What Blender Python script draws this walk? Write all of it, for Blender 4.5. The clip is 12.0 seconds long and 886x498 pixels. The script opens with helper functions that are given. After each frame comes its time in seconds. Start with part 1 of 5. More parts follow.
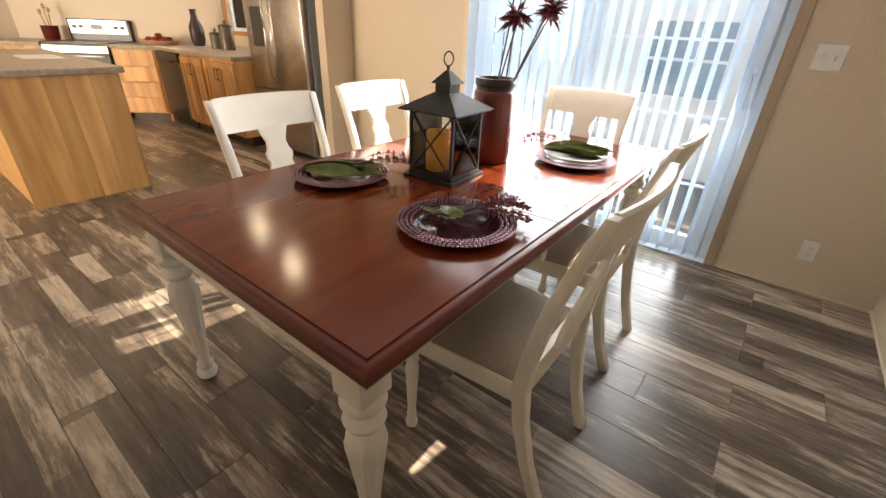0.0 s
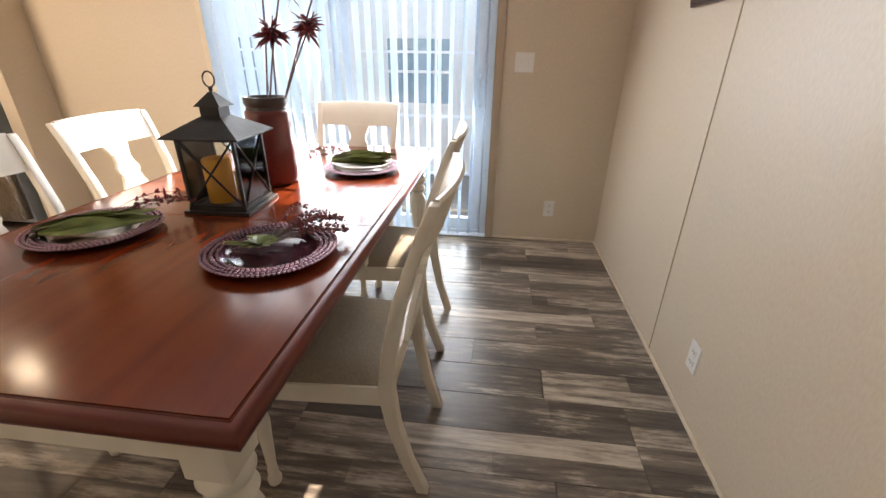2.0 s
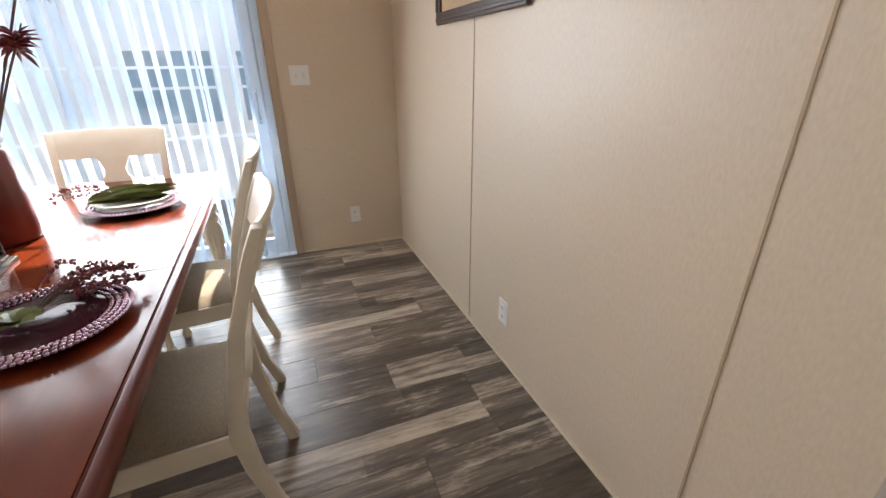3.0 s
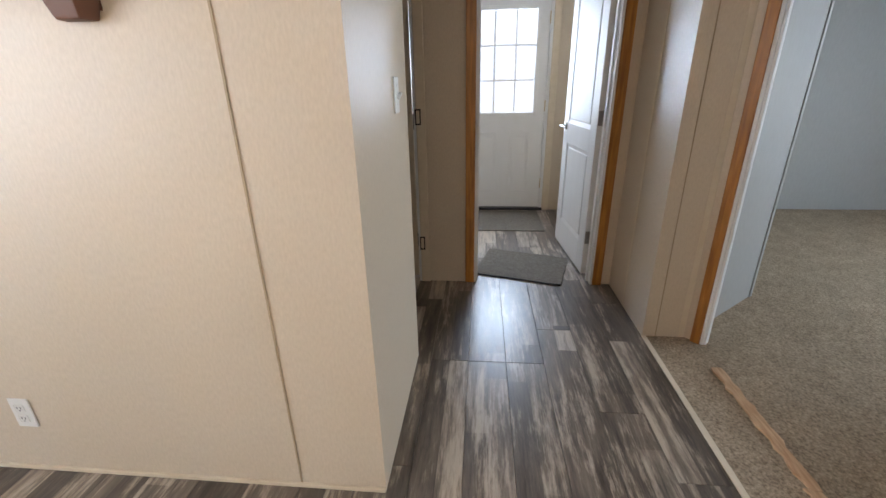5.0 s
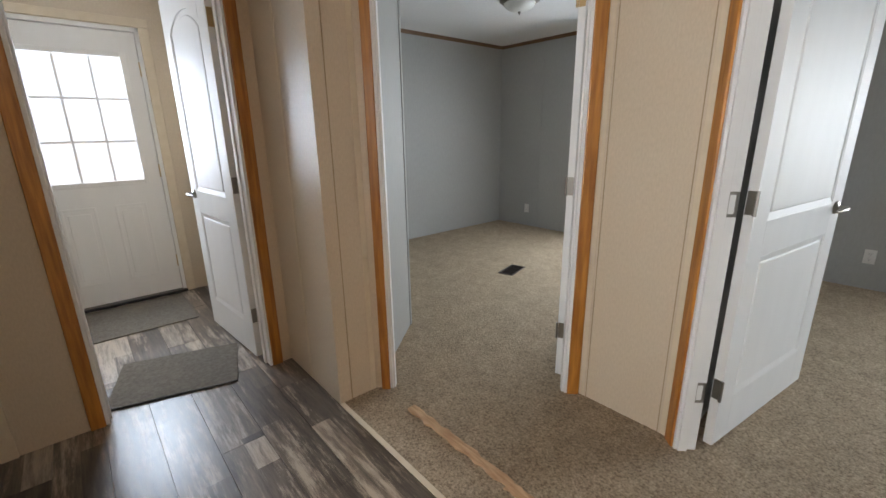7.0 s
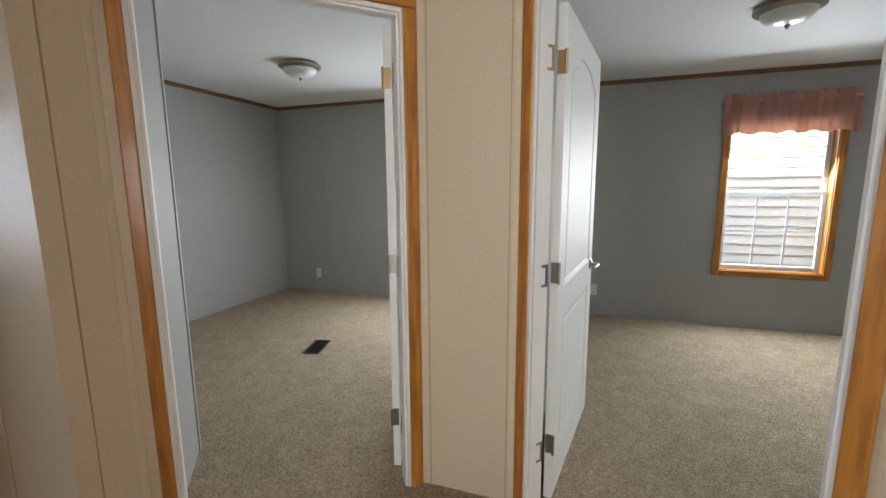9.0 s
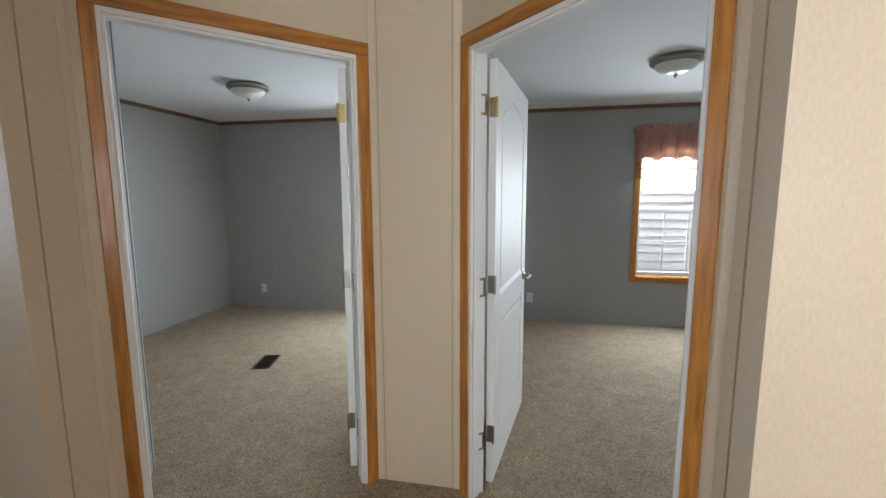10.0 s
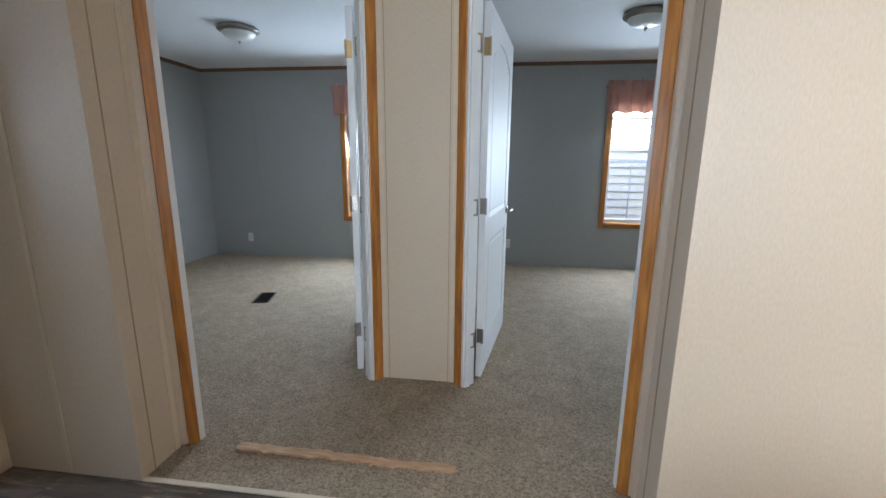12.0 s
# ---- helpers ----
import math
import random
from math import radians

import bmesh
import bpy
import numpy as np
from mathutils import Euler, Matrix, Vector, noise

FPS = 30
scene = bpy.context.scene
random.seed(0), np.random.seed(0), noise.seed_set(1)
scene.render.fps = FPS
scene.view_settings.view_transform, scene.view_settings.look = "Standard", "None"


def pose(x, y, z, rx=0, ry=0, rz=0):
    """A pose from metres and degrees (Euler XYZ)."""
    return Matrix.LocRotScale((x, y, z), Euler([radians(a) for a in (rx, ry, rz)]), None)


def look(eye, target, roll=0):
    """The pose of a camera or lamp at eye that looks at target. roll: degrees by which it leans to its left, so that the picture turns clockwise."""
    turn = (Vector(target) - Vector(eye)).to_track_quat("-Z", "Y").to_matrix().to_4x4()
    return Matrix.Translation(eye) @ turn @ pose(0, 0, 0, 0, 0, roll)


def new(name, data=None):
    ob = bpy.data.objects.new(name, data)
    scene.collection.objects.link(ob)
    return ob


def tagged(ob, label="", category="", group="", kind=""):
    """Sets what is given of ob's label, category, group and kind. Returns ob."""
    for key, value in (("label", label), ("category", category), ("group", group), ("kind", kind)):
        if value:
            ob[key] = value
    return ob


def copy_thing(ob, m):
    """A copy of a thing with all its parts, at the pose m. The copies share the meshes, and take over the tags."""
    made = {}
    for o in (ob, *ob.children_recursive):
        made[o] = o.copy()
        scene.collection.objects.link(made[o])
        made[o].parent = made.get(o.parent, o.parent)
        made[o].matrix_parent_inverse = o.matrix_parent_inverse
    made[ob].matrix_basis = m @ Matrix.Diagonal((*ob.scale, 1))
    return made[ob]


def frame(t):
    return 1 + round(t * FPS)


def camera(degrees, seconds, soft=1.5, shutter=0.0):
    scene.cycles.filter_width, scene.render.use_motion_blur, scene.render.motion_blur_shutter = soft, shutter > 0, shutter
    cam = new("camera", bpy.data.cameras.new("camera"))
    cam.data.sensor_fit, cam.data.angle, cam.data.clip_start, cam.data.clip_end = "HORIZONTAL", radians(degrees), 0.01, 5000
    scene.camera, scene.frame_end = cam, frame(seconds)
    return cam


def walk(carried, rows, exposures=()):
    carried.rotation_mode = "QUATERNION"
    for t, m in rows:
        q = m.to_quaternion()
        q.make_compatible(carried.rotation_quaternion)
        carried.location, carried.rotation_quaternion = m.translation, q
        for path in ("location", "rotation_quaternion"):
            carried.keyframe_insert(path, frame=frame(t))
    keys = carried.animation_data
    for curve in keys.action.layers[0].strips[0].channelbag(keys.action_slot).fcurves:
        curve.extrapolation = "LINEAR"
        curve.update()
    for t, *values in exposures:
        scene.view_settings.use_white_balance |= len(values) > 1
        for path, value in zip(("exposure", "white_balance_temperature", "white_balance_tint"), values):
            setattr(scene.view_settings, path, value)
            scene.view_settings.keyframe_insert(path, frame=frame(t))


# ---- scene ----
cam = camera(93.2, 12.0, soft=1.5)
PATH = [
    (0, (-0.707, -0.06, 1.256), (-1.773, 1.35, 0.32), 2.5),
    (0.5, (-0.73, -0.033, 1.257), (-1.704, 1.458, 0.348), 2.2),
    (1, (-0.756, -0.007, 1.243), (-1.559, 1.594, 0.352), 1.9),
    (1.5, (-0.759, -0.033, 1.244), (-1.305, 1.684, 0.376), 1.4),
    (2, (-0.773, -0.117, 1.24), (-0.983, 1.684, 0.396), 0.8),
    (2.5, (-0.824, -0.17, 1.245), (-0.609, 1.642, 0.426), 0.3),
    (2.7, (-0.82, -0.173, 1.249), (-0.429, 1.613, 0.437), -0.1),
    (4.3, (-0.892, -0.197, 1.262), (0.761, 0.602, 0.47), -0.9),
    (4.5, (-0.91, -0.223, 1.257), (0.826, 0.4, 0.483), -1.1),
    (5, (-0.965, -0.294, 1.237), (0.888, -0.116, 0.504), -1.1),
    (5.5, (-0.935, -0.351, 1.204), (0.931, -0.586, 0.523), -1.2),
    (6, (-0.867, -0.344, 1.199), (0.916, -0.987, 0.561), -1.1),
    (6.5, (-0.804, -0.323, 1.238), (0.827, -1.319, 0.648), -1.0),
    (7, (-0.712, -0.352, 1.29), (0.741, -1.616, 0.751), -0.9),
    (7.5, (-0.591, -0.426, 1.345), (0.678, -1.896, 0.865), -0.7),
    (7.7, (-0.548, -0.48, 1.373), (0.639, -2.015, 0.889), -1.1),
    (9.3, (-0.43, -0.364, 1.395), (0.105, -2.272, 1.12), -0.3),
    (9.5, (-0.441, -0.315, 1.409), (0.038, -2.238, 1.143), -0.3),
    (10, (-0.475, -0.186, 1.449), (-0.092, -2.132, 1.195), -0.2),
    (10.5, (-0.448, -0.074, 1.429), (-0.114, -2.029, 1.172), -0.0),
    (11, (-0.41, 0.053, 1.368), (-0.107, -1.903, 1.085), 0.2),
    (11.5, (-0.397, 0.133, 1.326), (-0.123, -1.819, 0.986), 0.3),
    (12, (-0.399, 0.157, 1.269), (-0.151, -1.785, 0.859), 0.5),
]
walk(cam, [(t, look(eye, target, roll)) for t, eye, target, roll in PATH],
     [(0, 2.14, 7400, 14), (2.7, 2.12, 6900, 15), (4.3, 2.55, 6800, 14), (6.5, 2.66, 7000, 15), (7.6, 2.62, 7800, 15), (9.5, 2.56, 7400, 13), (11, 2.5, 6500, 11), (12, 2.52, 6200, 11)])

# ---- world, sun, lamps ----
world = bpy.data.worlds.new("sky")
scene.world = world
world.use_nodes = True
wn = world.node_tree
sky = wn.nodes.new("ShaderNodeTexSky")
sky.sky_type = "NISHITA"
sky.sun_disc = False
sky.sun_elevation = radians(33.1)
sky.sun_rotation = radians(8.5)
wn.links.new(sky.outputs[0], wn.nodes["Background"].inputs[0])
wn.nodes["Background"].inputs[1].default_value = 0.15
SUN = Vector((-0.15, -1.0, -0.655))
sun = new("sun", bpy.data.lights.new("sun", "SUN"))
sun.data.energy, sun.data.angle, sun.data.color = 5.0, radians(0.5), (1.0, 0.93, 0.82)
sun.matrix_world = look((0, 12, 12), Vector((0, 12, 12)) + SUN)


def area_light(name, eye, target, w, h, watts, color=(0.93, 0.96, 1.0)):
    """An area lamp: the sky's light in a window's opening, or an added fill."""
    l = new(name, bpy.data.lights.new(name, "AREA"))
    l.data.shape, l.data.size, l.data.size_y, l.data.energy, l.data.color = "RECTANGLE", w, h, watts, color
    l.matrix_world = look(eye, target)
    return l


DOWN = 1.4
area_light("patio_daylight", (-1.74, 3.0, 1.05), (-1.74, 0, 0.9), 1.8, 1.9, 38, (0.82, 0.91, 1.0))
# added fill on the room side of the blind; no lamp hangs there
area_light("patio_daylight_inner", (-1.74, 2.68, 1.05), (-1.60, 0, 0.0), 1.8, 1.9, 15, (0.84, 0.92, 1.0))
area_light("bedroom_daylight", (-2.05, -5.25, 1.25), (-2.05, -3.2, 0.0), 0.8, 1.2, 17, (0.68, 0.84, 1.0))
area_light("bedroom_daylight", (1.11, -5.25, 1.25), (1.11, -3.2, 0.0), 0.8, 1.2, 17, (0.68, 0.84, 1.0))
area_light("entry_daylight", (3.50, -0.5, 1.4), (0, -0.5, 0.9), 0.55, 0.9, 9, (0.62, 0.78, 1.0))
area_light("kitchen_daylight", (-6.4, 3.35, 1.5), (-6.4, 0, 1.0), 1.0, 0.8, 4)
# warm fill from an assumed, unseen window, added to brighten the dining wall
area_light("living_room_daylight", (-5.9, -5.15, 1.3), (-5.0, 0, 1.2), 2.3, 1.3, 74, (1.0, 0.89, 0.74))

# ---- materials ----


def mat(name, c1, c2=None, scale=8.0, rough=0.6, metal=0.0, bump=0.0, bscale=60.0, stretch=(1, 1, 1), vary=0.0, coat=0.0, detail=4.0, mid=0.5):
    """Two colours mixed by stretched noise, a fine bump, and a shift from piece to piece."""
    m = bpy.data.materials.new(name)
    m.use_nodes = True
    t = m.node_tree
    n, l = t.nodes, t.links
    b = n["Principled BSDF"]
    b.inputs["Roughness"].default_value = rough
    b.inputs["Metallic"].default_value = metal
    b.inputs["Coat Weight"].default_value = coat
    b.inputs["Coat Roughness"].default_value = 0.12
    c2 = c2 or tuple(v * 0.9 for v in c1)
    tc = n.new("ShaderNodeTexCoord")
    mp = n.new("ShaderNodeMapping")
    mp.inputs["Scale"].default_value = stretch
    l.new(tc.outputs["Object"], mp.inputs["Vector"])
    src = mp.outputs[0]
    info = n.new("ShaderNodeObjectInfo")
    if vary:
        mul = n.new("ShaderNodeMath")
        mul.operation = "MULTIPLY"
        mul.inputs[1].default_value = 37.0
        l.new(info.outputs["Random"], mul.inputs[0])
        add = n.new("ShaderNodeVectorMath")
        l.new(src, add.inputs[0])
        l.new(mul.outputs[0], add.inputs[1])
        src = add.outputs[0]
    no = n.new("ShaderNodeTexNoise")
    no.inputs["Scale"].default_value = scale
    no.inputs["Detail"].default_value = detail
    l.new(src, no.inputs["Vector"])
    ramp = n.new("ShaderNodeValToRGB")
    ramp.color_ramp.elements[0].position = max(0.0, mid - 0.2)
    ramp.color_ramp.elements[1].position = min(1.0, mid + 0.2)
    ramp.color_ramp.elements[0].color = (*c2, 1)
    ramp.color_ramp.elements[1].color = (*c1, 1)
    l.new(no.outputs["Fac"], ramp.inputs[0])
    col = ramp.outputs[0]
    if vary:
        hs = n.new("ShaderNodeHueSaturation")
        mr = n.new("ShaderNodeMapRange")
        mr.inputs["To Min"].default_value, mr.inputs["To Max"].default_value = 1 - vary, 1 + vary
        l.new(info.outputs["Random"], mr.inputs["Value"])
        l.new(mr.outputs[0], hs.inputs["Value"])
        l.new(col, hs.inputs["Color"])
        col = hs.outputs[0]
    l.new(col, b.inputs["Base Color"])
    fine = n.new("ShaderNodeTexNoise")
    fine.inputs["Scale"].default_value = bscale
    fine.inputs["Detail"].default_value = 3.0
    l.new(src, fine.inputs["Vector"])
    rr = n.new("ShaderNodeMapRange")
    rr.inputs["To Min"].default_value, rr.inputs["To Max"].default_value = max(0.02, rough - 0.06), min(1.0, rough + 0.06)
    l.new(fine.outputs["Fac"], rr.inputs["Value"])
    l.new(rr.outputs[0], b.inputs["Roughness"])
    if bump:
        bp = n.new("ShaderNodeBump")
        bp.inputs["Strength"].default_value = bump
        bp.inputs["Distance"].default_value = 0.004
        l.new(fine.outputs["Fac"], bp.inputs["Height"])
        l.new(bp.outputs[0], b.inputs["Normal"])
    return m


def glass(name, color=(0.95, 0.97, 0.97), rough=0.0):
    """Thin clear glass: mostly see-through, with a mirror sheen at flat angles."""
    m = bpy.data.materials.new(name)
    m.use_nodes = True
    t = m.node_tree
    n, l = t.nodes, t.links
    n.remove(n["Principled BSDF"])
    tr, gl, mx, fr = n.new("ShaderNodeBsdfTransparent"), n.new("ShaderNodeBsdfGlossy"), n.new("ShaderNodeMixShader"), n.new("ShaderNodeFresnel")
    tr.inputs[0].default_value = (*color, 1)
    gl.inputs["Roughness"].default_value = rough
    l.new(fr.outputs[0], mx.inputs[0])
    l.new(tr.outputs[0], mx.inputs[1])
    l.new(gl.outputs[0], mx.inputs[2])
    l.new(mx.outputs[0], n["Material Output"].inputs[0])
    return m


def cloth_through(name, c, through_share=0.5):
    """Cloth or plastic sheet that lets light through."""
    m = mat(name, c, rough=0.7, scale=30, bump=0.1, bscale=200)
    t = m.node_tree
    n, l = t.nodes, t.links
    tl, mx = n.new("ShaderNodeBsdfTranslucent"), n.new("ShaderNodeMixShader")
    tl.inputs[0].default_value = (*c, 1)
    mx.inputs[0].default_value = through_share
    l.new(n["Principled BSDF"].outputs[0], mx.inputs[1])
    l.new(tl.outputs[0], mx.inputs[2])
    l.new(mx.outputs[0], n["Material Output"].inputs[0])
    return m


def glow(name, c, strength):
    m = bpy.data.materials.new(name)
    m.use_nodes = True
    b = m.node_tree.nodes["Principled BSDF"]
    b.inputs["Base Color"].default_value = (*c, 1)
    b.inputs["Emission Color"].default_value = (*c, 1)
    b.inputs["Emission Strength"].default_value = strength
    return m


def carpet():
    """Cut pile: tuft grain, and soft shading where the pile leans this way and that."""
    m = mat("beige_carpet", (0.54, 0.420, 0.295), (0.22, 0.160, 0.103), 110, 0.95, 0, 1.0, 150, detail=3.0)
    t = m.node_tree
    n, l = t.nodes, t.links
    b = n["Principled BSDF"]
    src = b.inputs["Base Color"].links[0].from_socket
    tc, no, mr, mx = n.new("ShaderNodeTexCoord"), n.new("ShaderNodeTexNoise"), n.new("ShaderNodeMapRange"), n.new("ShaderNodeMix")
    no.inputs["Scale"].default_value, no.inputs["Detail"].default_value = 7.0, 6.0
    no.inputs["Roughness"].default_value = 0.7
    l.new(tc.outputs["Object"], no.inputs["Vector"])
    mr.inputs["From Min"].default_value, mr.inputs["From Max"].default_value = 0.3, 0.7
    mr.inputs["To Min"].default_value, mr.inputs["To Max"].default_value = 0.82, 1.14
    l.new(no.outputs["Fac"], mr.inputs["Value"])
    mx.data_type, mx.blend_type = "RGBA", "MULTIPLY"
    mx.inputs["Factor"].default_value = 1.0
    l.new(src, mx.inputs["A"])
    l.new(mr.outputs[0], mx.inputs["B"])
    l.new(mx.outputs["Result"], b.inputs["Base Color"])
    for k in n:
        if k.bl_idname == "ShaderNodeBump":
            k.inputs["Distance"].default_value = 0.012
    return m


WALL = mat("linen_wallboard", (0.655, 0.550, 0.425), (0.590, 0.490, 0.370), 150, 0.40, 0, 0.10, 420, (1, 1, 0.35), detail=6.0)
GREY = mat("grey_wallboard", (0.40, 0.40, 0.385), (0.37, 0.37, 0.355), 60, 0.55, 0, 0.10, 300, (1, 1, 0.3))
CEIL = mat("ceiling_white", (0.78, 0.79, 0.80), (0.74, 0.75, 0.76), 40, 0.85, 0, 0.5, 130)
SEAM = mat("seam_batten", (0.44, 0.33, 0.21), None, 20, 0.6)
OAK = mat("golden_oak", (0.58, 0.245, 0.045), (0.31, 0.105, 0.016), 9, 0.35, 0, 0.15, 50, (6, 6, 0.5), 0.12, 0.3)
OAKX = mat("golden_oak_level", (0.58, 0.245, 0.045), (0.31, 0.105, 0.016), 9, 0.35, 0, 0.15, 50, (0.5, 6, 6), 0.12, 0.3)
CROWN = mat("brown_cove", (0.20, 0.105, 0.05), (0.14, 0.07, 0.03), 12, 0.5)
TRIM = mat("cream_trim", (0.70, 0.60, 0.46), (0.65, 0.55, 0.41), 20, 0.45)
WHITE = mat("white_door_paint", (0.80, 0.80, 0.79), (0.77, 0.77, 0.76), 10, 0.55, 0, 0.06, 150, (1, 1, 0.2))
PLASTIC = mat("white_plastic", (0.78, 0.77, 0.74), (0.75, 0.74, 0.71), 10, 0.35)
VINYL = mat("white_vinyl", (0.74, 0.80, 0.86), (0.70, 0.76, 0.82), 10, 0.4)
CARPET = carpet()
STRIP = mat("bare_wood_strip", (0.66, 0.44, 0.27), (0.44, 0.25, 0.13), 10, 0.7, 0, 0.3, 60, (1, 8, 8))
NICKEL = mat("satin_nickel", (0.36, 0.34, 0.31), None, 20, 0.32, 1.0)
BRASSY = mat("pale_brass", (0.62, 0.46, 0.25), None, 20, 0.3, 1.0)
STEEL = mat("stainless_steel", (0.50, 0.48, 0.45), (0.42, 0.40, 0.37), 5, 0.28, 1.0, 0.05, 30, (30, 30, 0.5))
BLACK = mat("black_enamel", (0.02, 0.02, 0.022), (0.03, 0.03, 0.03), 20, 0.3)
IRON = mat("lantern_iron", (0.014, 0.012, 0.011), (0.022, 0.018, 0.016), 30, 0.5, 0.0, 0.2, 120)
CREAM = mat("cream_paint", (0.77, 0.71, 0.60), (0.73, 0.66, 0.54), 12, 0.42, 0, 0.06, 80)
CHERRY = mat("cherry_varnish", (0.150, 0.026, 0.007), (0.108, 0.017, 0.005), 3.0, 0.17, 0, 0.0, 40, (6, 0.6, 1), 0, 0.12)
CHERRYD = mat("dark_cherry_edge", (0.115, 0.020, 0.010), (0.105, 0.018, 0.009), 3, 0.33)
for m, v in ((CHERRY, 0.22), (CHERRYD, 0.28), (IRON, 0.25)):
    m.node_tree.nodes["Principled BSDF"].inputs["Specular IOR Level"].default_value = v
FABRIC = mat("taupe_weave", (0.40, 0.33, 0.245), (0.29, 0.235, 0.17), 120, 0.9, 0, 0.9, 300, (1, 2.2, 1))
CLEAR = glass("clear_glass")
CANDLE = cloth_through("amber_wax", (0.80, 0.42, 0.04), 0.35)
REDCLAY = mat("dark_red_glaze", (0.15, 0.014, 0.010), (0.10, 0.010, 0.008), 10, 0.3, 0, 0.1, 40, (1, 1, 1), 0, 0.3)
DARKRIM = mat("brown_black_glaze", (0.035, 0.022, 0.018), None, 20, 0.4)
PLATE = mat("plum_glass", (0.050, 0.012, 0.020), (0.040, 0.009, 0.016), 20, 0.12)
BEAD = mat("plum_beads", (0.34, 0.20, 0.24), (0.20, 0.10, 0.13), 20, 0.14, 0.7)
LEAF = mat("silk_leaf", (0.17, 0.20, 0.05), (0.10, 0.13, 0.03), 25, 0.55, 0, 0.2, 80, (1, 1, 1), 0.25)
BERRY = mat("burgundy_berry", (0.21, 0.016, 0.022), (0.11, 0.009, 0.012), 30, 0.45, 0, 0, 60, (1, 1, 1), 0.2)
STALK = mat("brown_stalk", (0.10, 0.05, 0.035), None, 20, 0.7)
HICKORY = mat("hickory_veneer", (0.74, 0.44, 0.17), (0.44, 0.195, 0.055), 5.0, 0.4, 0, 0.08, 40, (2.2, 2.2, 0.22), 0.22, 0.2, 6.0)
LAMINATE = mat("stone_laminate", (0.40, 0.33, 0.26), (0.25, 0.20, 0.155), 22, 0.4, 0, 0, 60, (1, 1, 1), 0, 0, 8)
BLIND = cloth_through("vinyl_blind", (0.62, 0.70, 0.78), 0.45)
VALANCE = cloth_through("rose_valance", (0.86, 0.62, 0.54), 0.75)
MATRUG = mat("grey_brown_rug", (0.19, 0.165, 0.13), (0.12, 0.10, 0.08), 60, 0.95, 0, 1.0, 250)
SIDING = mat("white_siding", (0.78, 0.78, 0.77), (0.72, 0.72, 0.71), 6, 0.6)
TANSIDE = mat("tan_siding", (0.80, 0.79, 0.76), (0.75, 0.74, 0.71), 6, 0.6)
# the shadow under each siding lap, put into the backing's colour
LAPSHADE = mat("grey_lap_shadow", (0.60, 0.60, 0.58), (0.54, 0.54, 0.52), 6, 0.7)
NGLASS = mat("far_window_glass", (0.20, 0.30, 0.36), (0.26, 0.36, 0.42), 3, 0.08)
GRAVEL = mat("pale_gravel", (0.30, 0.27, 0.23), (0.20, 0.18, 0.15), 35, 0.95, 0, 1.0, 90)
SHINGLE = mat("grey_shingle", (0.16, 0.15, 0.14), (0.11, 0.10, 0.10), 40, 0.9)
OPAL = mat("frosted_glass", (0.78, 0.80, 0.78), (0.70, 0.73, 0.71), 9, 0.3)
BULB = glow("lamp_diffuser", (1.0, 0.72, 0.42), 1.8)
DARKWOOD = mat("espresso_frame", (0.05, 0.026, 0.016), (0.035, 0.018, 0.011), 10, 0.4, 0, 0.15, 60, (1, 0.4, 4))
ART = mat("tan_print", (0.50, 0.36, 0.20), (0.40, 0.27, 0.14), 7, 0.6)
SCONCE = mat("brown_wood_sconce", (0.16, 0.065, 0.035), (0.11, 0.04, 0.02), 10, 0.45)


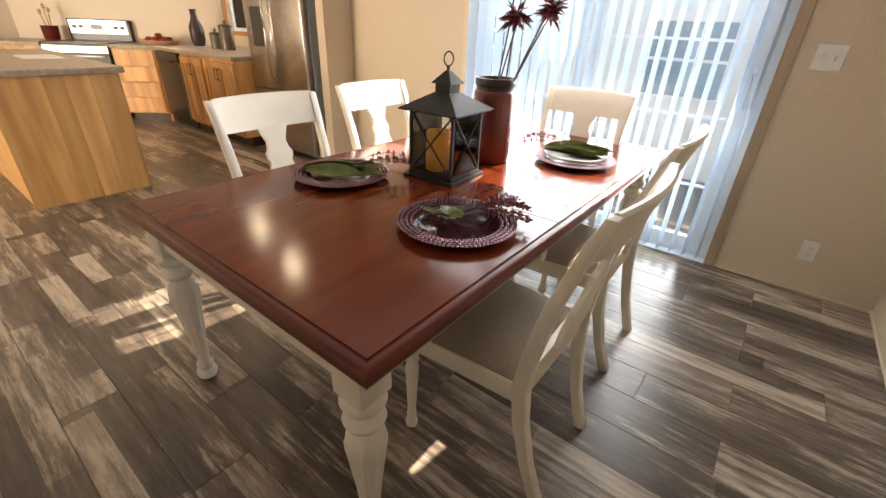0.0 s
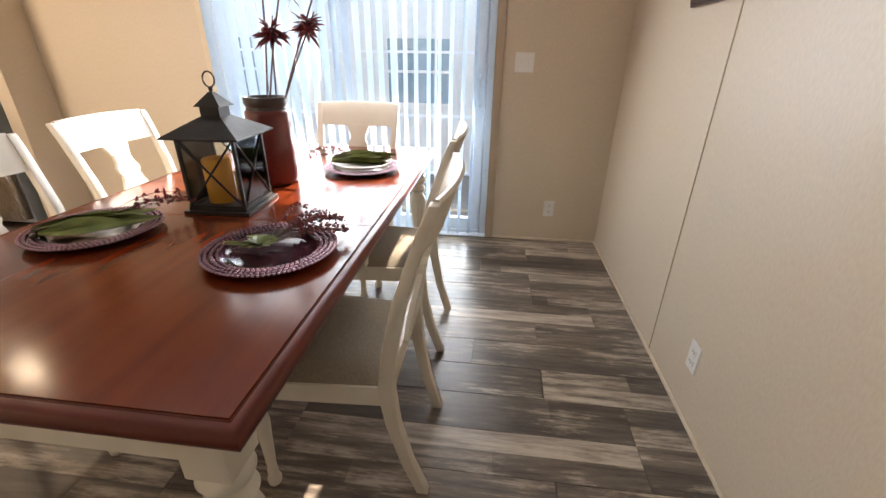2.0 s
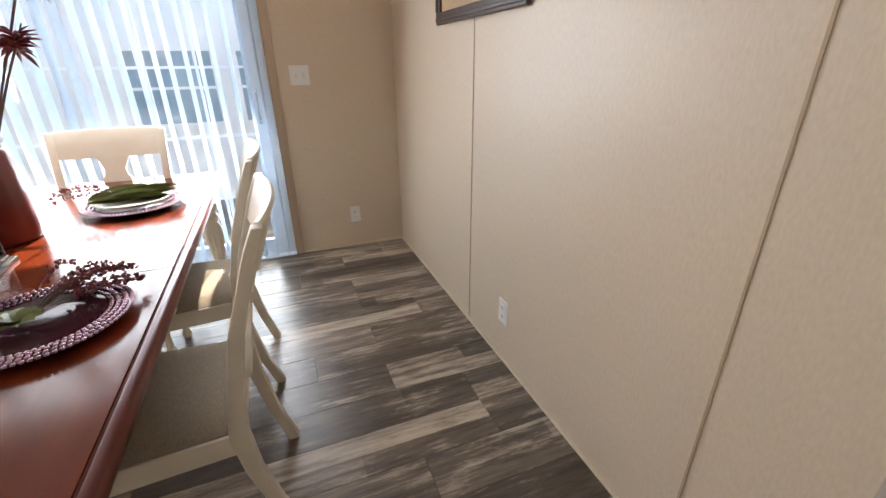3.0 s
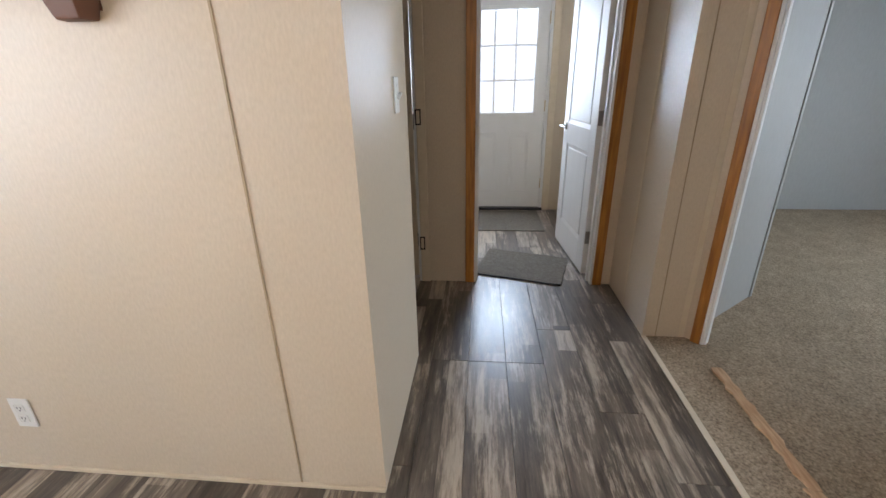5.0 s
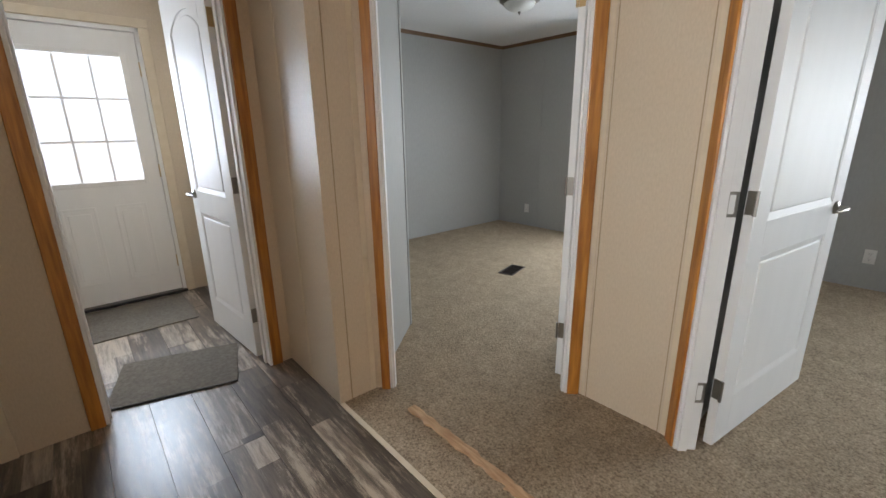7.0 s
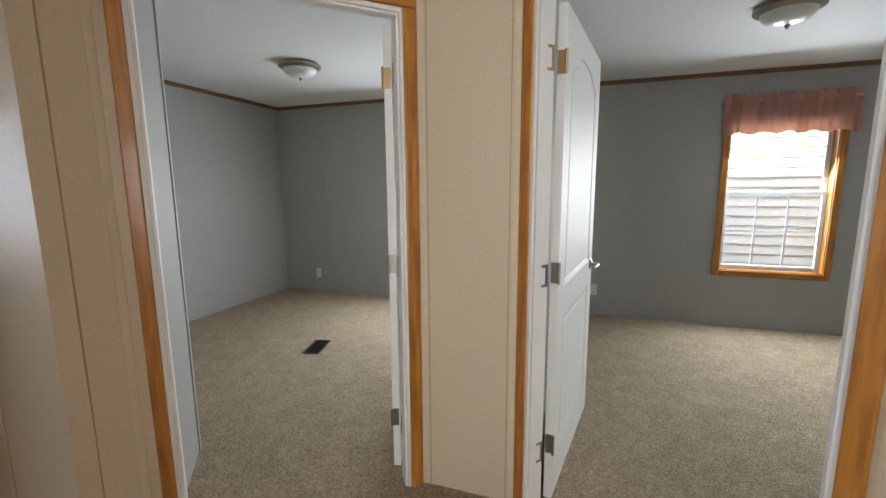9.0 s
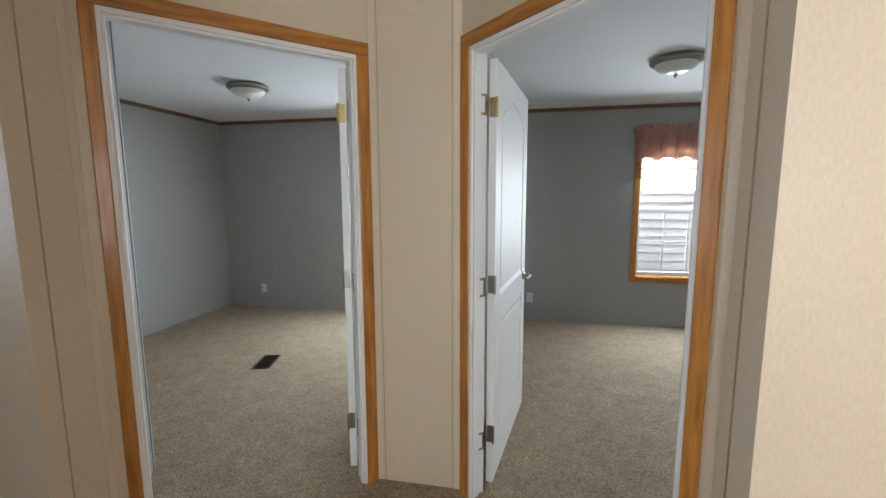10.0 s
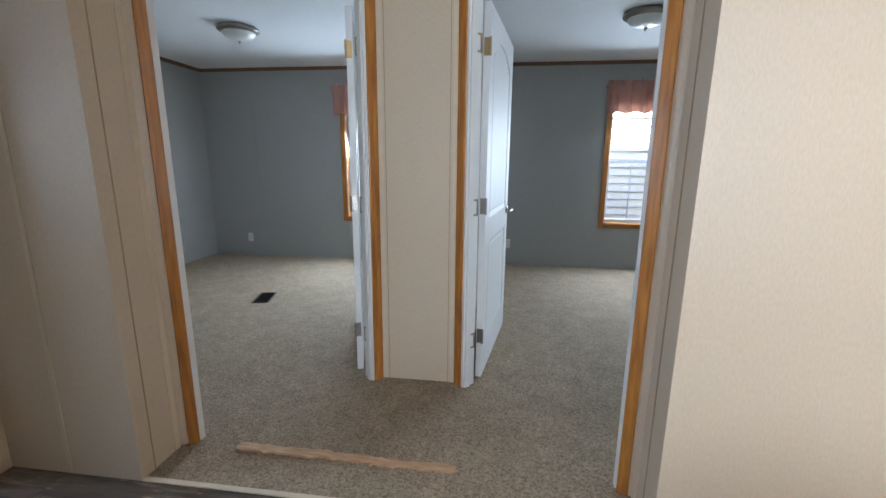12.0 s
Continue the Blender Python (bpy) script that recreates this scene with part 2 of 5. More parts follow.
def vinyl_plank():
    """Distressed plank: tone from piece to piece, long streaks, pale worn patches."""
    m = bpy.data.materials.new("distressed_plank")
    m.use_nodes = True
    t = m.node_tree
    n, l = t.nodes, t.links
    b = n["Principled BSDF"]
    tc, info = n.new("ShaderNodeTexCoord"), n.new("ShaderNodeObjectInfo")
    mul = n.new("ShaderNodeMath")
    mul.operation = "MULTIPLY"
    mul.inputs[1].default_value = 53.0
    l.new(info.outputs["Random"], mul.inputs[0])
    add = n.new("ShaderNodeVectorMath")
    l.new(tc.outputs["Object"], add.inputs[0])
    l.new(mul.outputs[0], add.inputs[1])

    def noise_at(stretch, scale, detail, rough):
        mp, no = n.new("ShaderNodeMapping"), n.new("ShaderNodeTexNoise")
        mp.inputs["Scale"].default_value = stretch
        no.inputs["Scale"].default_value, no.inputs["Detail"].default_value, no.inputs["Roughness"].default_value = scale, detail, rough
        l.new(add.outputs[0], mp.inputs["Vector"])
        l.new(mp.outputs[0], no.inputs["Vector"])
        return no.outputs["Fac"]

    streak, patch = noise_at((1.1, 11.0, 1.0), 3.0, 10.0, 0.74), noise_at((1.3, 5.0, 1.0), 2.0, 7.0, 0.70)
    # the print shows two narrow boards side by side, cut at odd lengths
    sep, snap, half = n.new("ShaderNodeSeparateXYZ"), n.new("ShaderNodeMath"), n.new("ShaderNodeMath")
    l.new(tc.outputs["Object"], sep.inputs[0])
    half.operation = "GREATER_THAN"
    half.inputs[1].default_value = 0.0
    l.new(sep.outputs["Y"], half.inputs[0])
    shift = n.new("ShaderNodeMath")
    shift.operation = "MULTIPLY_ADD"
    shift.inputs[1].default_value = 0.37
    l.new(half.outputs[0], shift.inputs[0])
    l.new(mul.outputs[0], shift.inputs[2])
    along_x = n.new("ShaderNodeMath")
    along_x.operation = "MULTIPLY_ADD"
    along_x.inputs[1].default_value = 1.15
    l.new(sep.outputs["X"], along_x.inputs[0])
    l.new(shift.outputs[0], along_x.inputs[2])
    snap.operation = "FLOOR"
    l.new(along_x.outputs[0], snap.inputs[0])
    board = n.new("ShaderNodeCombineXYZ")
    l.new(snap.outputs[0], board.inputs["X"])
    l.new(half.outputs[0], board.inputs["Y"])
    l.new(mul.outputs[0], board.inputs["Z"])
    white = n.new("ShaderNodeTexWhiteNoise")
    l.new(board.outputs[0], white.inputs["Vector"])
    tone = n.new("ShaderNodeValToRGB")
    tone.color_ramp.elements[0].color = (0.078, 0.060, 0.047, 1)
    tone.color_ramp.elements[1].color = (0.40, 0.33, 0.26, 1)
    for p, c in ((0.50, (0.132, 0.102, 0.079)), (0.86, (0.19, 0.148, 0.114))):
        e = tone.color_ramp.elements.new(p)
        e.color = (*c, 1)
    l.new(white.outputs["Value"], tone.inputs[0])
    s1 = n.new("ShaderNodeMapRange")
    s1.inputs["From Min"].default_value, s1.inputs["From Max"].default_value = 0.3, 0.7
    s1.inputs["To Min"].default_value, s1.inputs["To Max"].default_value = 0.30, 1.75
    l.new(streak, s1.inputs["Value"])
    mx = n.new("ShaderNodeMix")
    mx.data_type, mx.blend_type = "RGBA", "MULTIPLY"
    mx.inputs["Factor"].default_value = 1.0
    l.new(tone.outputs[0], mx.inputs["A"])
    l.new(s1.outputs[0], mx.inputs["B"])
    worn = n.new("ShaderNodeMath")
    worn.operation = "MULTIPLY"
    l.new(streak, worn.inputs[0])
    l.new(patch, worn.inputs[1])
    w2 = n.new("ShaderNodeMapRange")
    w2.inputs["From Min"].default_value, w2.inputs["From Max"].default_value = 0.26, 0.36
    w2.inputs["To Max"].default_value = 0.8
    some = n.new("ShaderNodeMath")
    some.operation = "MULTIPLY_ADD"
    some.inputs[1].default_value = 0.09
    l.new(white.outputs["Value"], some.inputs[0])
    l.new(worn.outputs[0], some.inputs[2])
    less = n.new("ShaderNodeMath")
    less.operation = "SUBTRACT"
    less.inputs[1].default_value = 0.045
    l.new(some.outputs[0], less.inputs[0])
    l.new(less.outputs[0], w2.inputs["Value"])
    pale = n.new("ShaderNodeMix")
    pale.data_type = "RGBA"
    pale.inputs["B"].default_value = (0.50, 0.42, 0.33, 1)
    l.new(w2.outputs[0], pale.inputs["Factor"])
    l.new(mx.outputs["Result"], pale.inputs["A"])
    l.new(pale.outputs["Result"], b.inputs["Base Color"])
    r = n.new("ShaderNodeMapRange")
    r.inputs["To Min"].default_value, r.inputs["To Max"].default_value = 0.22, 0.42
    l.new(streak, r.inputs["Value"])
    l.new(r.outputs[0], b.inputs["Roughness"])
    bp = n.new("ShaderNodeBump")
    bp.inputs["Strength"].default_value, bp.inputs["Distance"].default_value = 0.25, 0.002
    l.new(streak, bp.inputs["Height"])
    l.new(bp.outputs[0], b.inputs["Normal"])
    return m


PLANK = vinyl_plank()

# ---- mesh helpers ----


def box(bm, x0, y0, z0, x1, y1, z1, m=None, bevel=0.0):
    """A box between two corners, bevelled, moved by m."""
    vs = [bm.verts.new((x, y, z)) for x in (x0, x1) for y in (y0, y1) for z in (z0, z1)]
    fs = [bm.faces.new([vs[i] for i in f]) for f in ((0, 1, 3, 2), (4, 6, 7, 5), (0, 4, 5, 1), (2, 3, 7, 6), (0, 2, 6, 4), (1, 5, 7, 3))]
    if bevel:
        es = list({e for f in fs for e in f.edges})
        made = bmesh.ops.bevel(bm, geom=es, offset=bevel, segments=2, profile=0.5, affect="EDGES")
        vs = list({v for f in made["faces"] for v in f.verts})
    if m is not None:
        bmesh.ops.transform(bm, matrix=m, verts=vs)
    return bm


def lathe(bm, profile, segs=24, m=None, flute=None):
    """Turns (radius, z) pairs round the z axis. flute(z, angle) scales the radius."""
    rings = []
    for r, z in profile:
        ring = []
        for i in range(segs):
            a = 2 * math.pi * i / segs
            k = r * (flute(z, a) if flute else 1.0)
            ring.append(bm.verts.new((k * math.cos(a), k * math.sin(a), z)))
        rings.append(ring)
    for a, b in zip(rings, rings[1:]):
        for i in range(segs):
            bm.faces.new((a[i], a[(i + 1) % segs], b[(i + 1) % segs], b[i]))
    if profile[0][0] > 0.0005:
        bm.faces.new(rings[0][::-1])
    if profile[-1][0] > 0.0005:
        bm.faces.new(rings[-1])
    if m is not None:
        bmesh.ops.transform(bm, matrix=m, verts=[v for r in rings for v in r])
    return bm


def sweep(bm, path, radius, segs=8, flat=1.0):
    """A tube along points; radius is a number or a list; flat squeezes it in z."""
    path = [Vector(p) for p in path]
    rings = []
    for i, p in enumerate(path):
        d = (path[min(i + 1, len(path) - 1)] - path[max(i - 1, 0)]).normalized()
        side = d.cross(Vector((0, 0, 1)))
        side = side.normalized() if side.length > 1e-4 else Vector((1, 0, 0))
        up = side.cross(d)
        r = radius[i] if isinstance(radius, (list, tuple)) else radius
        rings.append([bm.verts.new(p + side * r * math.cos(2 * math.pi * k / segs) + up * r * flat * math.sin(2 * math.pi * k / segs)) for k in range(segs)])
    for a, b in zip(rings, rings[1:]):
        for i in range(segs):
            bm.faces.new((a[i], a[(i + 1) % segs], b[(i + 1) % segs], b[i]))
    bm.faces.new(rings[0][::-1])
    bm.faces.new(rings[-1])
    return bm


def slab(bm, outline, z0, z1, m=None, bevel=0.0):
    """A flat piece with the given (x, y) outline, between two heights."""
    vs = [bm.verts.new((x, y, z0)) for x, y in outline]
    f = bm.faces.new(vs)
    top = bmesh.ops.extrude_face_region(bm, geom=[f])
    tv = [g for g in top["geom"] if isinstance(g, bmesh.types.BMVert)]
    for v in tv:
        v.co.z = z1
    allv = vs + tv
    if bevel:
        es = [e for e in bm.edges if e.verts[0] in set(allv) and e.verts[1] in set(allv)]
        made = bmesh.ops.bevel(bm, geom=es, offset=bevel, segments=2, profile=0.5, affect="EDGES")
        allv = list({v for fc in made["faces"] for v in fc.verts} | {v for v in allv if v.is_valid})
    if m is not None:
        bmesh.ops.transform(bm, matrix=m, verts=allv)
    return bm


def part(name, bm, material, parent=None, label="", smooth=False, at=None):
    """Links a bmesh as one mesh object, under a thing or on its own."""
    bmesh.ops.recalc_face_normals(bm, faces=bm.faces)
    me = bpy.data.meshes.new(name)
    bm.to_mesh(me)
    bm.free()
    me.materials.append(material)
    if smooth:
        for p in me.polygons:
            p.use_smooth = True
        me.set_sharp_from_angle(angle=radians(40))
    ob = new(name, me)
    ob.parent = parent
    if at is not None:
        ob.matrix_basis = at
    if label:
        tagged(ob, label)
    return ob


def same(ob, at, parent=None):
    """One more piece on the mesh of ob."""
    o = ob.copy()
    scene.collection.objects.link(o)
    o.parent = parent if parent is not None else ob.parent
    o.matrix_basis = at
    return o


def thing(name, label, category, at=None, group="", kind=""):
    ob = new(name)
    ob.empty_display_size = 0.1
    if at is not None:
        ob.matrix_basis = at
    return tagged(ob, label, category, group, kind)


def B(*args, m=None, bevel=0.0):
    return box(bmesh.new(), *args, m=m, bevel=bevel)


def setting(name, bm, material, label, category="wall"):
    return tagged(part(name, bm, material), label, category, "", "structure")


def wall(name, p0, p1, thick, material, label, holes=(), z0=0.0, z1=2.38):
    """A wall from p0 to p1 (plan), its body on the left of that way; holes are (start, end, bottom, top) along it."""
    a, b = Vector((*p0, 0)), Vector((*p1, 0))
    d = b - a
    m = Matrix.Translation(a) @ Matrix.Rotation(math.atan2(d.y, d.x), 4, "Z")
    bm = bmesh.new()
    at = 0.0
    for s0, s1, h0, h1 in sorted(holes):
        if s0 > at:
            box(bm, at, 0, z0, s0, thick, z1)
        if h0 > z0:
            box(bm, s0, 0, z0, s1, thick, h0)
        if h1 < z1:
            box(bm, s0, 0, h1, s1, thick, z1)
        at = s1
    if at < d.length:
        box(bm, at, 0, z0, d.length, thick, z1)
    ob = setting(name, bm, material, label)
    ob.matrix_basis = m
    return ob


def along(p0, p1):
    """The frame of a wall: x along it, y into it, z up."""
    d = Vector(p1) - Vector(p0)
    return Matrix.Translation((*p0, 0)) @ Matrix.Rotation(math.atan2(d.y, d.x), 4, "Z")

# ---- the large structure ----
H = 2.38
YS, YN, YW = -1.135, 2.80, -5.04          # hall south face, patio wall, bedrooms' far wall
AX0, AY0 = 0.975, -1.343                   # recess: start of the slanted wall A
PX0, PX1, PY = 0.243, -0.192, -2.075          # recess: middle panel
BX0, BY0 = -0.966, -1.301                  # recess: start of the slanted wall B
DOORTOP = 2.07
XA, XB = 3.39, -3.5                       # bedrooms' end walls

ground = setting("ground", B(-60, -60, -0.75, 60, 60, -0.62), GRAVEL, "pale gravel ground around the house", "ground")
setting("floor", B(-9.2, YS, -0.16, 3.6, 3.4, -0.006), SEAM, "dark vinyl plank floor", "floor")
setting("carpet", B(-9.05, YW - 0.1, -0.16, 3.6, YS - 0.008, 0.004), CARPET, "beige cut-pile carpet", "carpet")
setting("ceiling", B(-9.2, YW - 0.15, H, 3.6, 3.4, H + 0.12), CEIL, "white textured ceiling", "ceiling")
# unseen overhang, its edge set where the sun patches indoors must end
setting("porch_roof", B(-4.6, 3.401, H + 0.002, 0.9, 3.84, H + 0.11, bevel=0.004), CEIL, "unseen white overhang added above the patio door to cut off the sun", "roof")

# out of view; its rear eave is placed to shade the lower siding behind the bedrooms
setting("roof", B(-9.4, YW - 0.46, H + 0.125, 3.8, 3.28, H + 0.24), SHINGLE, "unseen shingled roof added over the house to shade the siding behind", "roof")

# dining room: side wall, patio wall with the sliding door's hole
wall("wall_dining", (0, YN), (0, 0), 0.10, WALL, "beige linen-patterned wallboard")
SL0, SL1, SLT = -2.70, -0.80, 2.05
wall("wall_patio", (0.1, YN), (-4.025, YN), -0.14, WALL, "beige linen-patterned wallboard round the patio door", [(0.1 - SL1, 0.1 - SL0, -0.1, SLT)], -0.16)
wall("wall_fridge_side", (-4.02, 3.3), (-4.02, 2.50), -0.10, WALL, "beige wall end beside the refrigerator")
wall("wall_kitchen_north", (-4.10, 3.22), (-8.95, 3.22), -0.12, WALL, "beige kitchen wall with a window", [(1.90, 2.90, 1.10, 2.0)])
wall("wall_kitchen_diagonal", (-8.95, 1.36), (-7.10, 3.21), 0.10, WALL, "beige slanted kitchen wall behind the range")
wall("wall_kitchen_west", (-8.95, 3.34), (-8.95, YW - 0.1), -0.12, WALL, "beige end wall")
wall("wall_south", (XB - 0.1, YS), (BX0 - 0.06, YS), -0.10, WALL, "beige linen-patterned wallboard")
# unseen wall; its opening is made up to let the living room fill in
wall("wall_living_south", (XB - 0.1, YW), (-8.95, YW), 0.10, WALL, "plain beige unseen wall with an opening added for the fill lamp", [(1.1, 3.5, 0.6, 2.0)])

# hall
wall("wall_hall_north", (0.1, 0), (0.74, 0), 0.10, WALL, "beige linen-patterned hall wall")
wall("wall_nook_side", (0.74, 0.1), (0.74, 1.0), 0.10, WALL, "beige wall of the door nook")
wall("wall_nook_end", (0.74, 1.0), (1.58, 1.0), 0.10, WALL, "beige wall of the door nook")
XU = 1.58
wall("wall_hall_end", (XU, 1.1), (XU, YS), 0.10, WALL, "beige wall across the hall with two doorways", [(0.25, 1.01, 0, DOORTOP), (1.35, 2.125, 0, DOORTOP)])
wall("wall_hall_south", (AX0 + 0.06, YS), (XU, YS), -0.08, WALL, "glossy beige hall wall")
# utility room with the entry door
XE = 3.33
wall("wall_entry", (XE, 1.0), (XE, -1.9), 0.14, WALL, "pale wall with the entry door", [(1.07, 1.92, 0, 2.06)])
wall("wall_utility_north", (1.68, 0.6), (XE, 0.6), 0.1, WALL, "pale utility room wall")
wall("wall_utility_south", (1.68, -1.17), (XE, -1.17), -0.08, WALL, "pale utility room wall")
wall("wall_behind_nook", (1.68, 1.4), (XE, 1.4), 0.1, WALL, "plain wall behind the nook door")

# recess with the two slanted doorways
OP0, OP1 = 0.072, 0.982
HB, SB = 0.055, 1.023                    # hinge and strike sides of the west opening
wall("wall_recess_east", (AX0, YS), (AX0, AY0), 0.06, WALL, "beige side of the carpeted recess")
wall("wall_slant_east", (AX0, AY0), (PX0, PY), 0.035, WALL, "beige slanted wall with a bedroom doorway", [(OP0, OP1, 0, DOORTOP)])
wall("wall_panel", (PX0, PY), (PX1, PY), 0.05, WALL, "beige panel between the bedroom doorways")
wall("wall_slant_west", (PX1, PY), (BX0, BY0), 0.035, WALL, "beige slanted wall with a bedroom doorway", [(HB, SB, 0, DOORTOP)])
wall("wall_recess_west", (BX0, BY0), (BX0, YS), 0.06, WALL, "beige side of the carpeted recess")

# bedrooms
q = 0.02475
wall("wall_bedroom_slant_east", (AX0 + q, AY0 - q), (PX0 + q, PY - q), 0.04, GREY, "grey bedroom wall with a doorway", [(OP0, OP1, 0, DOORTOP)])
wall("wall_bedroom_slant_west", (PX1 - q, PY - q), (BX0 - q, BY0 - q), 0.04, GREY, "grey bedroom wall with a doorway", [(HB, SB, 0, DOORTOP)])
wall("wall_closet_side", (1.015, -1.395), (1.465, -1.94), 0.06, GREY, "grey closet side wall")
wall("wall_closet_front", (1.465, -1.94), (3.40, -1.94), 0.06, GREY, "grey closet wall")
wall("wall_bedroom_east", (XA, -1.9), (XA, YW - 0.1), 0.1, GREY, "grey bedroom wall")
WA0, WA1, WB0, WB1, WZ0, WZ1 = 0.72, 1.51, -2.49, -1.66, 0.55, 1.95
wall("wall_bedroom_south", (XA, YW), (XB, YW), 0.14, GREY, "grey bedroom outside wall with two windows", [(XA - WA1, XA - WA0, WZ0, WZ1), (XA - WB1, XA - WB0, WZ0, WZ1)])
wall("wall_bedroom_divider", (0.03, PY - 0.05), (0.03, YW), 0.08, GREY, "grey wall between the bedrooms")
# thickening added beside the divider so that the door's hinge gap falls dark
wall("wall_bedroom_chase", (-0.245, PY - 0.075), (-0.245, YW), 0.27, GREY, "grey wall added behind the open bedroom door to darken its hinge gap")
wall("wall_bedroom_west", (XB, YW - 0.1), (XB, YS - 0.1), 0.1, GREY, "grey bedroom wall")
wall("wall_bedroom_north", (XB, YS - 0.155), (BX0 - 0.06, YS - 0.155), 0.05, GREY, "grey bedroom wall")

# ---- dining table ----
TX0, TX1, TY0, TY1, TZ = -2.28, -1.123, 0.287, 2.465, 0.72


def table():
    cx, cy = (TX0 + TX1) / 2, (TY0 + TY1) / 2
    hx, hy = (TX1 - TX0) / 2, (TY1 - TY0) / 2
    t = thing("dining_table", "cherry-topped dining table with cream turned legs", "table", pose(cx, cy, 0))
    s0, s1 = 1.138 - cy, 1.64 - cy
    for y0, y1 in ((-hy + 0.0335, s0 - 0.001), (s0 + 0.001, s1 - 0.001), (s1 + 0.001, hy - 0.0335)):
        part("tabletop_leaf", B(-hx + 0.0335, y0, TZ - 0.03, hx - 0.0335, y1, TZ, bevel=0.0012), CHERRY, t, "glossy cherry veneer leaf")
    part("sub_top", B(-hx + 0.05, -hy + 0.05, TZ - 0.038, hx - 0.05, hy - 0.05, TZ - 0.031), CHERRYD, t)
    rim = bmesh.new()
    prof = [(0.0, 0.0), (0.003, -0.003), (0.012, -0.002), (0.020, -0.004), (0.026, -0.009), (0.030, -0.016), (0.031, -0.024), (0.028, -0.033), (0.021, -0.040), (0.010, -0.042), (0.0, -0.042)]
    inner = [(-hx + 0.031, -hy + 0.031), (hx - 0.031, -hy + 0.031), (hx - 0.031, hy - 0.031), (-hx + 0.031, hy - 0.031)]
    rings = []
    for (x, y), (sx, sy) in zip(inner, ((-1, -1), (1, -1), (1, 1), (-1, 1))):
        rings.append([rim.verts.new((x + sx * o, y + sy * o, TZ + z)) for o, z in prof])
    for i in range(4):
        a, b = rings[i], rings[(i + 1) % 4]
        for j in range(len(prof)):
            k = (j + 1) % len(prof)
            rim.faces.new((a[j], b[j], b[k], a[k]))
    part("edge_moulding", rim, CHERRYD, t, "dark rounded edge moulding", True)
    ix, iy = hx - 0.075, hy - 0.048
    for name, b in (("apron", (-ix, -iy, 0.585, ix, -iy + 0.022, 0.68)), ("apron", (-ix, iy - 0.022, 0.585, ix, iy, 0.68)),
                    ("apron", (-ix, -iy, 0.585, -ix + 0.022, iy, 0.68)), ("apron", (ix - 0.022, -iy, 0.585, ix, iy, 0.68))):
        part(name, B(*b, bevel=0.003), CREAM, t)
    prof = [(0.018, 0.0), (0.033, 0.004), (0.037, 0.02), (0.033, 0.036), (0.025, 0.042), (0.030, 0.055), (0.030, 0.066), (0.022, 0.08), (0.024, 0.13), (0.033, 0.23), (0.044, 0.32),
            (0.051, 0.375), (0.052, 0.40), (0.046, 0.425), (0.036, 0.440), (0.033, 0.452), (0.046, 0.464), (0.051, 0.476), (0.046, 0.488), (0.036, 0.496), (0.034, 0.506), (0.048, 0.518), (0.054, 0.532), (0.050, 0.546), (0.040, 0.556)]
    leg = bmesh.new()
    lathe(leg, prof, 40, flute=lambda z, a: 1 - 0.12 * (0.5 + 0.5 * math.cos(10 * a)) if 0.10 < z < 0.41 else 1.0)
    box(leg, -0.045, -0.045, 0.555, 0.045, 0.045, 0.68, bevel=0.003)
    l0 = part("leg", leg, CREAM, t, smooth=True, at=pose(hx - 0.108, -hy + 0.080, 0))
    for x, y in ((-hx + 0.108, -hy + 0.080), (hx - 0.108, hy - 0.080), (-hx + 0.108, hy - 0.080)):
        same(l0, pose(x, y, 0))
    # the leaf's wooden latch blocks under the edge
    for x in (-ix - 0.008, ix + 0.008):
        part("latch_block", B(x - 0.006, s0 - 0.02, 0.57, x + 0.006, s0 + 0.02, 0.66, bevel=0.002), CREAM, t)
    return t


table()


def post_path(side):
    return [(side * 0.175, -0.290, 0.0), (side * 0.185, -0.245, 0.14), (side * 0.198, -0.212, 0.30), (side * 0.207, -0.200, 0.43), (side * 0.215, -0.214, 0.55), (side * 0.224, -0.248, 0.72), (side * 0.232, -0.306, 0.90), (side * 0.236, -0.332, 0.965)]


def bar(bm, path, w, d):
    """A squared bar along points, w wide across x and d deep along y."""
    rings = [[bm.verts.new((x + a * w / 2, y + b * dd / 2, z)) for a, b in ((-1, -1), (1, -1), (1, 1), (-1, 1))] for (x, y, z), dd in zip(path, d)]
    for a, b in zip(rings, rings[1:]):
        for i in range(4):
            bm.faces.new((a[i], a[(i + 1) % 4], b[(i + 1) % 4], b[i]))
    bm.faces.new(rings[0][::-1])
    bm.faces.new(rings[-1])
    es = [e for e in bm.edges]
    bmesh.ops.bevel(bm, geom=es, offset=0.004, segments=2, profile=0.5, affect="EDGES")
    return bm


def back_y(z):
    return np.interp(z, [0.43, 0.55, 0.72, 0.90, 0.965], [-0.200, -0.214, -0.248, -0.306, -0.332])


